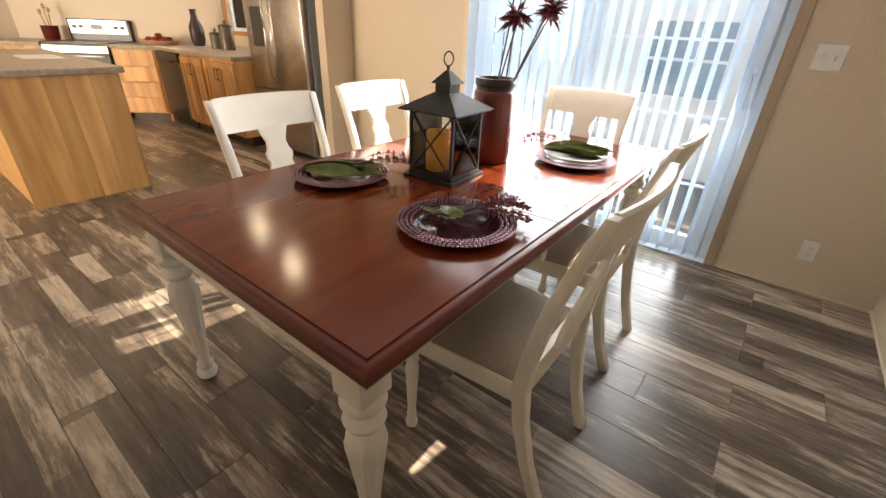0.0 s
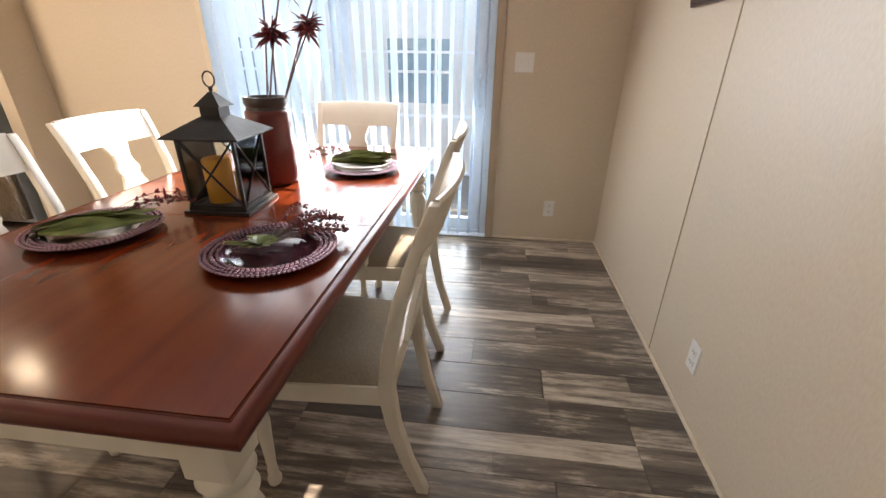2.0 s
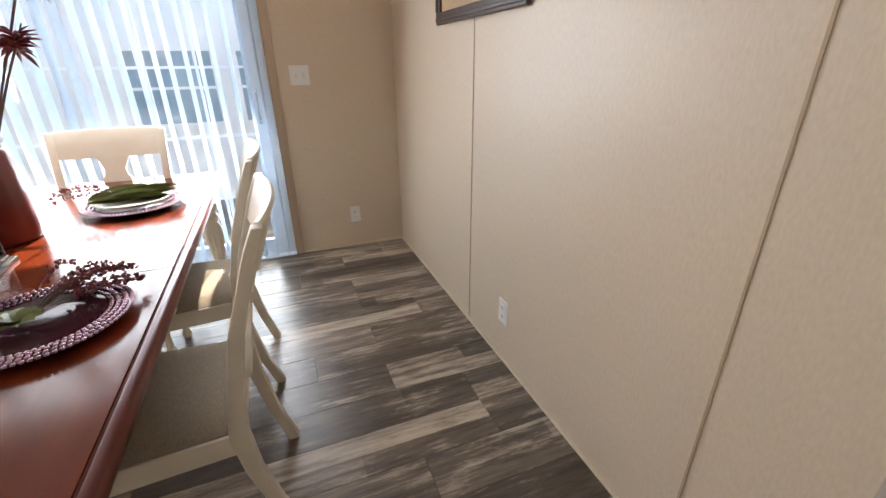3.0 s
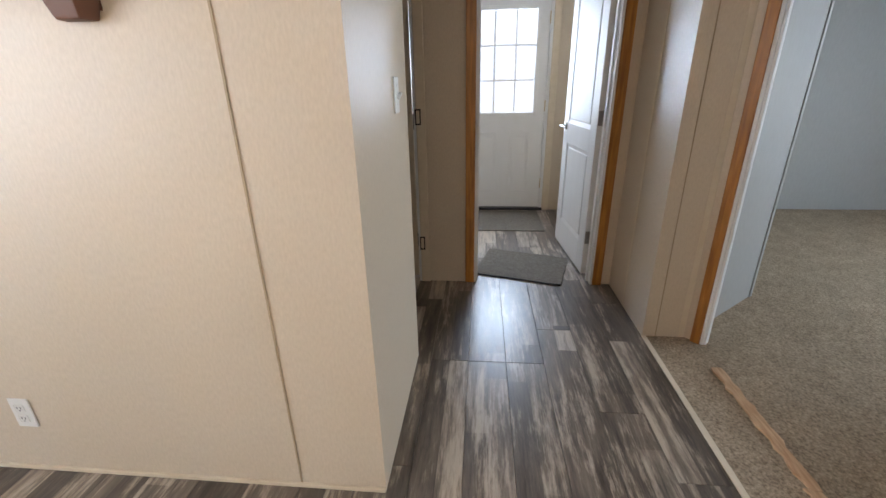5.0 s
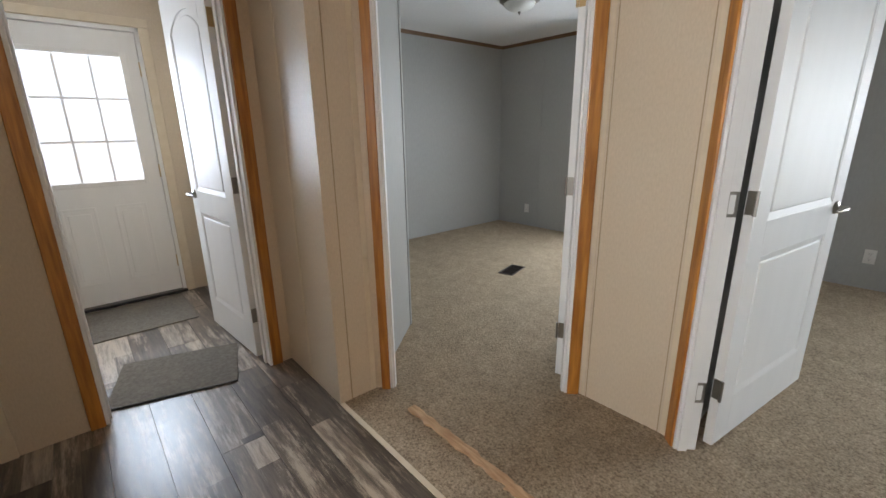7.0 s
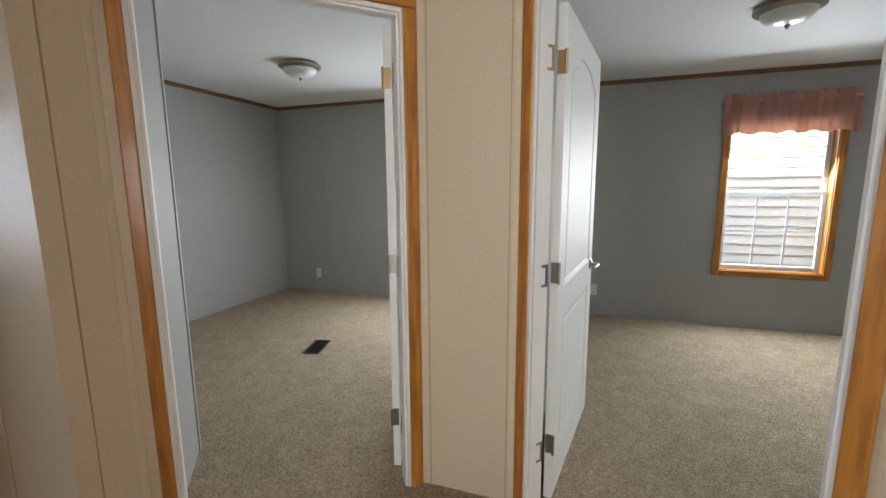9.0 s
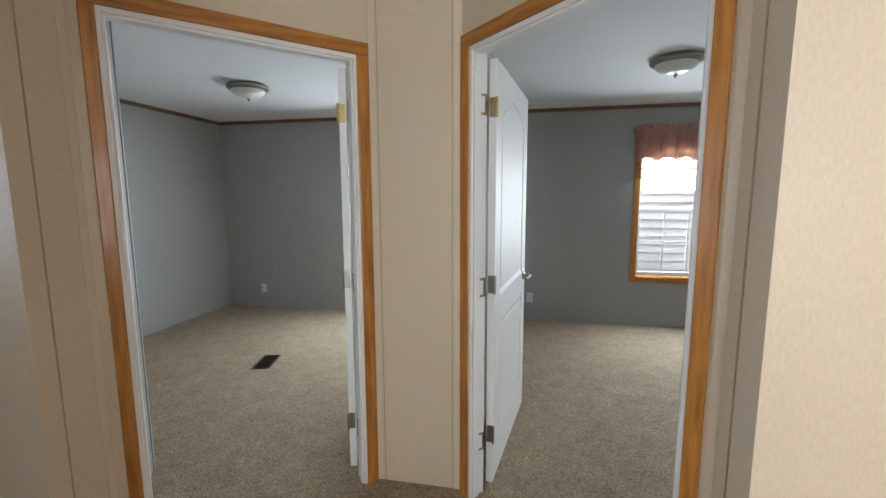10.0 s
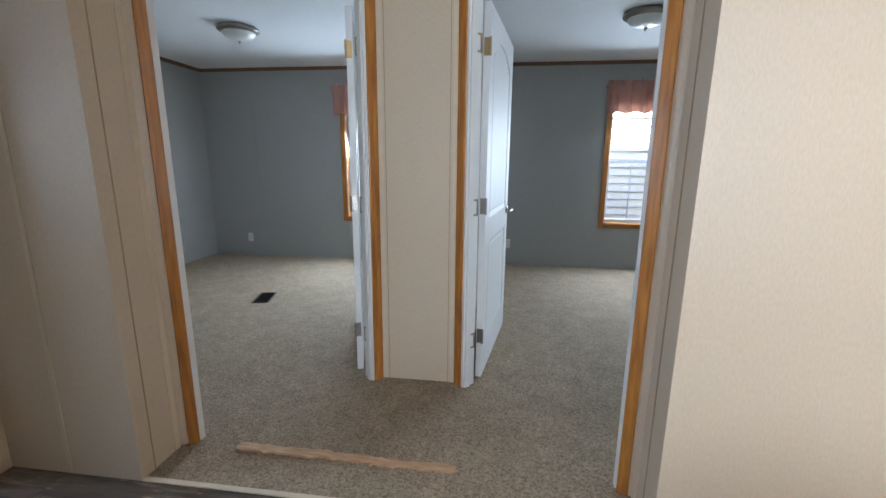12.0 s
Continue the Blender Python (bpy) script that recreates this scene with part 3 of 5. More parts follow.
def chair():
    c = thing("dining_chair", "cream-painted dining chair with a taupe woven seat at the table", "chair", group="chairs round the table")
    for s in (-1, 1):
        part("back_post", bar(bmesh.new(), post_path(s), 0.034, [0.036, 0.036, 0.040, 0.046, 0.040, 0.034, 0.028, 0.024]), CREAM, c, smooth=True)
    # wide top rail, bowed backwards, a low arch
    rail = bmesh.new()
    cols = []
    for i in range(17):
        x = -0.225 + 0.45 * i / 16
        u = abs(x) / 0.225
        bow = -0.028 * (1 - u * u)
        zt, zb = 0.970 + 0.003 * (1 - u * u), 0.842 - 0.004 * (1 - u * u)
        cols.append([rail.verts.new((x, back_y(z) + bow + o, z)) for z, o in ((zb, 0.011), ((zb + zt) / 2, 0.011), (zt - 0.008, 0.010), (zt, 0.003), (zt, -0.005), (zt - 0.008, -0.012), ((zb + zt) / 2, -0.012), (zb, -0.012))])
    for a, b in zip(cols, cols[1:]):
        for j in range(8):
            rail.faces.new((a[j], a[(j + 1) % 8], b[(j + 1) % 8], b[j]))
    rail.faces.new(cols[0])
    rail.faces.new(cols[-1][::-1])
    part("top_rail", rail, CREAM, c, smooth=True)
    # vase-shaped splat
    half = [(0.505, 0.092), (0.56, 0.090), (0.62, 0.080), (0.67, 0.058), (0.70, 0.050), (0.715, 0.060), (0.735, 0.062), (0.75, 0.050), (0.78, 0.044), (0.81, 0.056), (0.845, 0.072)]
    sp = bmesh.new()
    rows = []
    for z, w in half:
        y = back_y(z) - 0.022
        rows.append([sp.verts.new((x, y + o, z)) for x, o in ((-w, 0.008), (w, 0.008), (w, -0.008), (-w, -0.008))])
    for a, b in zip(rows, rows[1:]):
        for j in range(4):
            sp.faces.new((a[j], a[(j + 1) % 4], b[(j + 1) % 4], b[j]))
    sp.faces.new(rows[0])
    sp.faces.new(rows[-1][::-1])
    part("splat", sp, CREAM, c)
    part("lower_rail", B(-0.205, -0.225, 0.47, 0.205, -0.200, 0.515, bevel=0.003), CREAM, c)
    # seat frame and cushion, wider at the front
    for name, pts in (("side_rail", [(-0.215, -0.19), (-0.192, -0.19), (-0.215, 0.20), (-0.238, 0.20)]), ("side_rail", [(0.215, -0.19), (0.192, -0.19), (0.215, 0.20), (0.238, 0.20)]),
                      ("front_rail", [(-0.235, 0.205), (0.235, 0.205), (0.235, 0.182), (-0.235, 0.182)]), ("rear_rail", [(-0.19, -0.205), (0.19, -0.205), (0.19, -0.185), (-0.19, -0.185)])):
        part(name, slab(bmesh.new(), pts, 0.375, 0.437, bevel=0.002), CREAM, c)
    n, m = 12, 12
    cu = bmesh.new()
    grid = []
    for j in range(m + 1):
        v = j / m
        row = []
        for i in range(n + 1):
            u = 2 * i / n - 1
            w = 0.205 + 0.03 * v
            e = max(abs(u), abs(2 * v - 1))
            z = 0.440 + 0.026 * (1 - e ** 6) + 0.006 * (1 - u * u) * (1 - (2 * v - 1) ** 2)
            row.append(cu.verts.new((u * w, -0.195 + 0.40 * v, z)))
        grid.append(row)
    for a, b in zip(grid, grid[1:]):
        for i in range(n):
            cu.faces.new((a[i], a[i + 1], b[i + 1], b[i]))
    ex = bmesh.ops.extrude_edge_only(cu, edges=[e for e in cu.edges if e.is_boundary])
    for g in ex["geom"]:
        if isinstance(g, bmesh.types.BMVert):
            g.co.z = 0.424
    part("seat_cushion", cu, FABRIC, c, "taupe ribbed woven cushion", smooth=True)
    prof = [(0.013, 0.0), (0.020, 0.008), (0.022, 0.025), (0.014, 0.045), (0.017, 0.06), (0.014, 0.075), (0.019, 0.20), (0.023, 0.27), (0.019, 0.295), (0.024, 0.31), (0.019, 0.325), (0.022, 0.335)]
    for s in (-1, 1):
        fl = lathe(bmesh.new(), prof, 18)
        box(fl, -0.021, -0.021, 0.33, 0.021, 0.021, 0.42, bevel=0.002)
        part("front_leg", fl, CREAM, c, smooth=True, at=pose(s * 0.212, 0.178, 0))
    return c


ch = chair()
ch.matrix_basis = pose(-1.215, 0.92, 0, 0, 0, 90)
copy_thing(ch, pose(-1.25, 1.60, 0, 0, 0, 91))
copy_thing(ch, pose(-2.146, 0.955, 0, 0, 0, -91))
copy_thing(ch, pose(-2.233, 1.67, 0, 0, 0, -90))
copy_thing(ch, pose(-1.60, 2.128, 0, 0, 0, 180))


# ---- doors, casings and jambs ----


def door_frame(name, m, s0, s1, depth, label, casing=OAK, casing_w=0.057, back=False, narrow=0):
    """Casing on the near face and a white jamb through the wall, in a wall's frame m; s0 to s1 is the hole."""
    f = thing(name, label, "door frame", m, kind="structure")
    t = DOORTOP
    j = 0.018
    lo_w, hi_w = (0.044 if narrow < 0 else casing_w), (0.044 if narrow > 0 else casing_w)
    part("jamb", B(s0, -0.006, 0, s0 + j, depth, t - j, bevel=0.0015), WHITE, f, "white jamb")
    part("jamb", B(s1 - j, -0.006, 0, s1, depth, t - j, bevel=0.0015), WHITE, f, "white jamb")
    part("head_jamb", B(s0, -0.006, t - j, s1, depth, t, bevel=0.0015), WHITE, f, "white head jamb")
    for a, b in ((s0 + j, s0 + j + 0.010), (s1 - j - 0.010, s1 - j)):
        part("stop", B(a, depth - 0.075, 0, b, depth - 0.040, t - j - 0.010, bevel=0.001), WHITE, f)
    part("stop", B(s0 + j, depth - 0.075, t - j - 0.010, s1 - j, depth - 0.040, t - j, bevel=0.001), WHITE, f)
    for y0, y1 in (((-0.015, -0.001),) + (((depth - 0.003, depth + 0.011),) if back else ())):
        part("side_casing", B(s0 - lo_w + 0.004, y0, 0, s0 + 0.004, y1, t + 0.0, bevel=0.004), casing, f, "golden oak casing")
        part("side_casing", B(s1 - 0.004, y0, 0, s1 + hi_w - 0.004, y1, t + 0.0, bevel=0.004), casing, f, "golden oak casing")
        part("head_casing", B(s0 - lo_w + 0.004, y0, t + 0.001, s1 + hi_w - 0.004, y1, t + casing_w, bevel=0.004), OAKX if casing is OAK else casing, f, "golden oak head casing")
    return f


RX = Matrix.Rotation(radians(90), 4, "X")


def lever(parent, x, side):
    h = lathe(bmesh.new(), [(0.0, 0.0), (0.030, 0.0), (0.031, 0.004), (0.024, 0.010), (0.011, 0.014), (0.010, 0.045)], 20, pose(x, side * 0.0175, 0.93, -90 * side))
    k = part("door_handle", h, NICKEL, parent, "satin nickel lever handle", smooth=True)
    b = sweep(bmesh.new(), [(x, side * 0.060, 0.93), (x - 0.03, side * 0.064, 0.931), (x - 0.075, side * 0.062, 0.929), (x - 0.11, side * 0.055, 0.926)], [0.010, 0.010, 0.008, 0.006], 10)
    part("lever", b, NICKEL, k, smooth=True)


def slope(x0, x1, z_rail, z_panel, side):
    """A sloped moulding from a rail's face back to the sunk panel."""
    bm = bmesh.new()
    prof = [(0.0172, z_rail), (0.0095, z_panel), (0.0092, z_rail)]
    a, b = ([bm.verts.new((x, side * y, z)) for y, z in prof] for x in (x0, x1))
    for i in range(3):
        k = (i + 1) % 3
        bm.faces.new((a[i], a[k], b[k], b[i]))
    bm.faces.new(a)
    bm.faces.new(b[::-1])
    return bm


def panel_door(name, label, w, m, h=2.035, hinge_y=-1, handle=True, paint=None):
    """A moulded two-panel door with an arched upper panel. Hinge edge at x = 0, leaf along +x."""
    paint = paint or WHITE
    d = thing(name, label, "door", m)
    z0, z1, st, t = 0.015, 0.015 + h, 0.115, 0.0175
    lo0, lo1, up0, up1 = z0 + 0.20, z0 + 0.80, z0 + 0.94, z1 - 0.115
    part("core", B(0.004, -0.009, z0 + 0.004, w - 0.004, 0.009, z1 - 0.004), paint, d)
    for x0, x1 in ((0, st), (w - st, w)):
        part("stile", B(x0, -t, z0, x1, t, z1, bevel=0.0015), paint, d)
    part("bottom_rail", B(st, -t, z0, w - st, t, lo0, bevel=0.0015), paint, d)
    part("lock_rail", B(st, -t, lo1, w - st, t, up0, bevel=0.0015), paint, d)
    arch = [(st + (w - 2 * st) * i / 16, up1 - 0.085 * abs(2 * i / 16 - 1) ** 2.2) for i in range(17)]
    part("top_rail", slab(bmesh.new(), arch + [(w - st, z1), (st, z1)], -t, t, RX), paint, d)
    g = 0.028
    part("lower_panel", B(st + g, -0.0155, lo0 + g, w - st - g, 0.0155, lo1 - g, bevel=0.006), paint, d)
    inner = [(st + g + (w - 2 * st - 2 * g) * i / 16, up1 - g - 0.085 * abs(2 * i / 16 - 1) ** 2.2) for i in range(17)]
    part("upper_panel", slab(bmesh.new(), inner + [(w - st - g, up0 + g), (st + g, up0 + g)], -0.0155, 0.0155, RX, 0.006), paint, d)
    # moulding beads round the panels
    for za, zb in ((lo0, lo1), (up0, up1 - 0.09)):
        for y in (-0.012, 0.012):
            for x in (st + 0.006, w - st - 0.006):
                part("bead", B(x - 0.006, y - 0.004, za, x + 0.006, y + 0.004, zb, bevel=0.003), paint, d)
            ledge = 1 if y > 0 else -1
            part("bead", slope(st, w - st, za, za + 0.027, ledge), paint, d)
            if za == lo0:
                part("bead", slope(st, w - st, zb, zb - 0.027, ledge), paint, d)
    for z in (0.275, 1.03, 1.84):
        hb = bmesh.new()
        lathe(hb, [(0.006, -0.045), (0.006, 0.045)], 10, pose(-0.008, hinge_y * 0.020, z))
        # leaf on the door's edge
        box(hb, -0.0022, -0.013, z - 0.043, -0.0002, 0.014, z + 0.043)
        hg = part("hinge", hb, BRASSY if z > 1.5 else NICKEL, d, "satin metal butt hinge", smooth=False)
    if handle:
        for s in (-1, 1):
            lever(d, w - 0.065, s)
    return d


def hinge_plates(frame_ob, x, y0, face):
    """The open-centred plates let into the jamb."""
    for z in (0.275, 1.03, 1.84):
        bm = bmesh.new()
        t0, t1 = (x - 0.0022, x - 0.0002) if face < 0 else (x + 0.0002, x + 0.0022)
        for a, b, c, e in ((y0, z - 0.045, y0 + 0.040, z - 0.034), (y0, z + 0.034, y0 + 0.040, z + 0.045), (y0, z - 0.034, y0 + 0.008, z + 0.034), (y0 + 0.030, z - 0.034, y0 + 0.040, z + 0.034)):
            box(bm, t0, a, b, t1, c, e)
        part("hinge_plate", bm, BRASSY if z > 1.5 else NICKEL, frame_ob, "satin metal hinge plate")


MA = along((AX0, AY0), (PX0, PY))
MB = along((PX1, PY), (BX0, BY0))
fa = door_frame("door_1", MA, OP0, OP1, 0.080, "bedroom doorway with golden oak casing and white jamb", narrow=-1)
hinge_plates(fa, OP1 - 0.018, 0.038, -1)
fb = door_frame("door_2", MB, HB, SB, 0.080, "bedroom doorway with golden oak casing and white jamb", narrow=1)
hinge_plates(fb, HB + 0.018, 0.038, 1)
panel_door("bedroom_door", "white moulded two-panel door standing wide open", 0.865, pose(0.397, -2.130, 0, 0, 0, math.degrees(math.atan2(-0.958, 0.287))), hinge_y=1)
panel_door("bedroom_door", "white moulded two-panel door standing open into a carpeted room", 0.885, pose(-0.322, -2.140, 0, 0, 0, math.degrees(math.atan2(-0.988, -0.155))), hinge_y=-1)
for f, s in ((fa, OP0 + 0.0185), (fb, SB - 0.0185)):
    part("strike_plate", B(s - 0.0012, 0.046, 0.90, s + 0.0012, 0.072, 0.96), NICKEL, f, "satin metal strike plate")
MU = along((XU, 1.1), (XU, YS))
fu = door_frame("door_3", MU, 1.35, 2.125, 0.118, "hall doorway with golden oak casing")
hinge_plates(fu, 2.125 - 0.018, 0.074, -1)
panel_door("utility_door", "white moulded two-panel door standing open against the wall", 0.735, pose(1.712, -0.995, 0, 0, 0, 4.5), hinge_y=-1)
fn = door_frame("door_4", MU, 0.25, 1.01, 0.118, "nook doorway with cream casing", TRIM)
for z in (0.275, 1.06, 1.84):
    bm = bmesh.new()
    for a, b, c, e in ((1.002, z - 0.045, 1.036, z - 0.036), (1.002, z + 0.036, 1.036, z + 0.045), (1.002, z - 0.036, 1.009, z + 0.036), (1.028, z - 0.036, 1.036, z + 0.036)):
        box(bm, a, -0.0180, b, c, -0.0155, e)
    part("hinge_plate", bm, DARKRIM, fn, "dark metal hinge plate")
# trim cream replaces door white: warm light put into the colour of an unlit leaf
panel_door("nook_door", "moulded two-panel door, shut, toned cream in place of warm light", 0.715, pose(1.645, 0.124, 0, 0, 0, 90), hinge_y=1, handle=True, paint=TRIM)

# ---- entry door with nine lights ----


def entry_door():
    m = along((XE, 1.0), (XE, -1.9))
    s0, s1 = 1.07, 1.92
    f = thing("entry_door_frame", "cream-cased frame round the entry door", "door frame", m, kind="structure")
    for b in ((s0, 0.0, 0, s0 + 0.03, 0.13, 2.06), (s1 - 0.03, 0.0, 0, s1, 0.13, 2.06), (s0, 0.0, 2.03, s1, 0.13, 2.06)):
        part("jamb", B(*b, bevel=0.002), WHITE, f)
    for b in ((s0 - 0.06, -0.016, 0, s0 + 0.004, -0.001, 2.06), (s1 - 0.004, -0.016, 0, s1 + 0.06, -0.001, 2.06), (s0 - 0.06, -0.016, 2.061, s1 + 0.06, -0.001, 2.12)):
        part("casing", B(*b, bevel=0.004), TRIM, f, "cream casing")
    part("threshold", B(s0, -0.03, 0, s1, 0.12, 0.022, bevel=0.004), BLACK, f, "dark threshold")
    d = thing("entry_door", "white steel entry door with a nine-pane window", "door", m @ pose(s0 + 0.033, 0.02, 0.025))
    w, h, t = 0.784, 2.0, 0.042
    lx0, lx1, lz0, lz1 = 0.10, 0.684, 0.93, 1.835
    for b in ((0, 0, 0, lx0, t, h), (lx1, 0, 0, w, t, h)):
        part("stile", B(*b), WHITE, d)
    part("bottom_panel", B(lx0, 0, 0, lx1, t, lz0), WHITE, d)
    part("top_rail", B(lx0, 0, lz1, lx1, t, h), WHITE, d)
    for b in ((lx0 - 0.022, lz0 - 0.022, lx0 + 0.012, lz1 + 0.022), (lx1 - 0.012, lz0 - 0.022, lx1 + 0.022, lz1 + 0.022), (lx0 + 0.012, lz0 - 0.022, lx1 - 0.012, lz0 + 0.012), (lx0 + 0.012, lz1 - 0.012, lx1 - 0.012, lz1 + 0.022)):
        part("light_frame", B(b[0], -0.008, b[1], b[2], -0.0005, b[3], bevel=0.003), WHITE, d)
    for i in (1, 2):
        x, z = lx0 + (lx1 - lx0) * i / 3, lz0 + (lz1 - lz0) * i / 3
        part("glazing_bar", B(x - 0.007, 0.004, lz0, x + 0.007, 0.014, lz1), WHITE, d)
        part("glazing_bar", B(lx0, 0.005, z - 0.007, lx1, 0.015, z + 0.007), WHITE, d)
    for i in range(3):
        for k in range(3):
            a, b = lx0 + (lx1 - lx0) * i / 3, lz0 + (lz1 - lz0) * k / 3
            g = part("pane", B(a, 0.018, b, a + (lx1 - lx0) / 3, 0.021, b + (lz1 - lz0) / 3), CLEAR, d, "clear glass pane")
            g.visible_shadow = False
    for x0 in (0.13, 0.45):
        for b in ((x0, 0.16, x0 + 0.205, 0.175), (x0, 0.745, x0 + 0.205, 0.76), (x0, 0.175, x0 + 0.015, 0.745), (x0 + 0.19, 0.175, x0 + 0.205, 0.745)):
            part("panel_bead", B(b[0], -0.005, b[1], b[2], 0.001, b[3], bevel=0.002), WHITE, d)
        part("raised_panel", B(x0 + 0.035, -0.005, 0.205, x0 + 0.17, 0.001, 0.715, bevel=0.004), WHITE, d)
    kb = lathe(bmesh.new(), [(0.0, 0.0), (0.032, 0.0), (0.03, 0.008), (0.012, 0.014), (0.011, 0.035), (0.026, 0.045), (0.028, 0.06), (0.018, 0.072), (0.0, 0.074)], 20, pose(0.06, 0.0, 0.90, 90))
    part("door_knob", kb, NICKEL, d, "satin nickel door knob", smooth=True)
    for z in (0.25, 1.0, 1.75):
        part("hinge", B(w - 0.004, -0.012, z - 0.05, w + 0.012, -0.002, z + 0.05, bevel=0.003), BRASSY, d)


entry_door()

# ---- patio door and its blinds ----


def patio_door():
    y = YN
    d = thing("patio_door", "white vinyl sliding patio door with grid bars", "sliding door", pose(0, 0, 0), kind="structure")
    for b in ((SL0, y + 0.04, 0, SL0 + 0.05, y + 0.14, SLT), (SL1 - 0.05, y + 0.04, 0, SL1, y + 0.14, SLT), (SL0 + 0.05, y + 0.04, SLT - 0.05, SL1 - 0.05, y + 0.14, SLT), (SL0 + 0.05, y + 0.04, -0.02, SL1 - 0.05, y + 0.14, 0.03)):
        part("frame", B(*b, bevel=0.003), VINYL, d)
    mid = (SL0 + SL1) / 2
    for x0, x1, yy in ((SL0 + 0.05, mid + 0.035, y + 0.095), (mid - 0.035, SL1 - 0.05, y + 0.05)):
        for b in ((x0, yy, 0.03, x0 + 0.07, yy + 0.035, SLT - 0.05), (x1 - 0.07, yy, 0.03, x1, yy + 0.035, SLT - 0.05), (x0 + 0.07, yy, 0.03, x1 - 0.07, yy + 0.035, 0.12), (x0 + 0.07, yy, SLT - 0.13, x1 - 0.07, yy + 0.035, SLT - 0.05)):
            part("sash", B(*b, bevel=0.003), VINYL, d)
        for i in (1, 2):
            x = x0 + 0.07 + (x1 - x0 - 0.14) * i / 3
            part("glazing_bar", B(x - 0.008, yy + 0.010, 0.12, x + 0.008, yy + 0.016, SLT - 0.13), VINYL, d)
        for z in (0.45, 0.85, 1.25, 1.63):
            part("glazing_bar", B(x0 + 0.07, yy + 0.009, z - 0.008, x1 - 0.07, yy + 0.017, z + 0.008), VINYL, d)
        g = part("pane", B(x0 + 0.07, yy + 0.020, 0.12, x1 - 0.07, yy + 0.024, SLT - 0.13), CLEAR, d, "clear glass pane")
        g.visible_shadow = False
    part("pull_handle", sweep(bmesh.new(), [(SL1 - 0.085, y + 0.05, 0.92), (SL1 - 0.085, y + 0.015, 0.94), (SL1 - 0.085, y + 0.015, 1.10), (SL1 - 0.085, y + 0.05, 1.12)], 0.008, 8), VINYL, d, smooth=True)
    t = thing("patio_door_casing", "tan wood-grain casing round the patio door", "trim", kind="structure")
    for b in ((SL1, y - 0.014, 0, SL1 + 0.055, y - 0.001, SLT), (SL0 - 0.055, y - 0.014, 0, SL0, y - 0.001, SLT), (SL0 - 0.055, y - 0.014, SLT + 0.001, SL1 + 0.055, y - 0.001, SLT + 0.056)):
        part("casing_board", B(*b, bevel=0.003), TRIM if b[0] < SL0 else SEAMTAN, t)
    return d


SEAMTAN = mat("tan_casing", (0.50, 0.38, 0.27), (0.44, 0.32, 0.21), 10, 0.5, 0, 0.1, 60, (4, 4, 0.4))
patio_door()
tagged(part("floor_track", B(SL0, YN - 0.02, 0.001, SL1, YN + 0.04, 0.010, bevel=0.002), VINYL), "white sill track of the patio door", "sill", "", "structure")


def blinds():
    b = thing("vertical_blind", "white vinyl vertical blind with its vanes turned half open", "blind")
    part("head_rail", B(SL0 - 0.03, YN - 0.075, SLT - 0.005, SL1 + 0.03, YN - 0.017, SLT + 0.045, bevel=0.004), VINYL, b)
    n, w = 25, 0.089
    bm = bmesh.new()
    cols = []
    for i in range(7):
        u = i / 6 - 0.5
        bow = 0.006 * (1 - 4 * u * u)
        cols.append([bm.verts.new((u * w, bow + o, z)) for o, z in ((0.0006, 0.03), (0.0006, SLT - 0.02), (-0.0006, SLT - 0.02), (-0.0006, 0.03))])
    for a, c in zip(cols, cols[1:]):
        for j in range(4):
            bm.faces.new((a[j], a[(j + 1) % 4], c[(j + 1) % 4], c[j]))
    bm.faces.new(cols[0])
    bm.faces.new(cols[-1][::-1])
    r = random.Random(3)
    first = None
    for i in range(n):
        x = SL0 + 0.045 + (SL1 - SL0 - 0.09) * i / (n - 1)
        at = pose(x, YN - 0.047, 0, r.uniform(-0.3, 0.3), r.uniform(-0.35, 0.35), 81.5 + r.uniform(-2, 2))
        if first is None:
            first = part("vane", bm, BLIND, b, "", True, at)
        else:
            same(first, at)


blinds()

# ---- bedroom windows ----


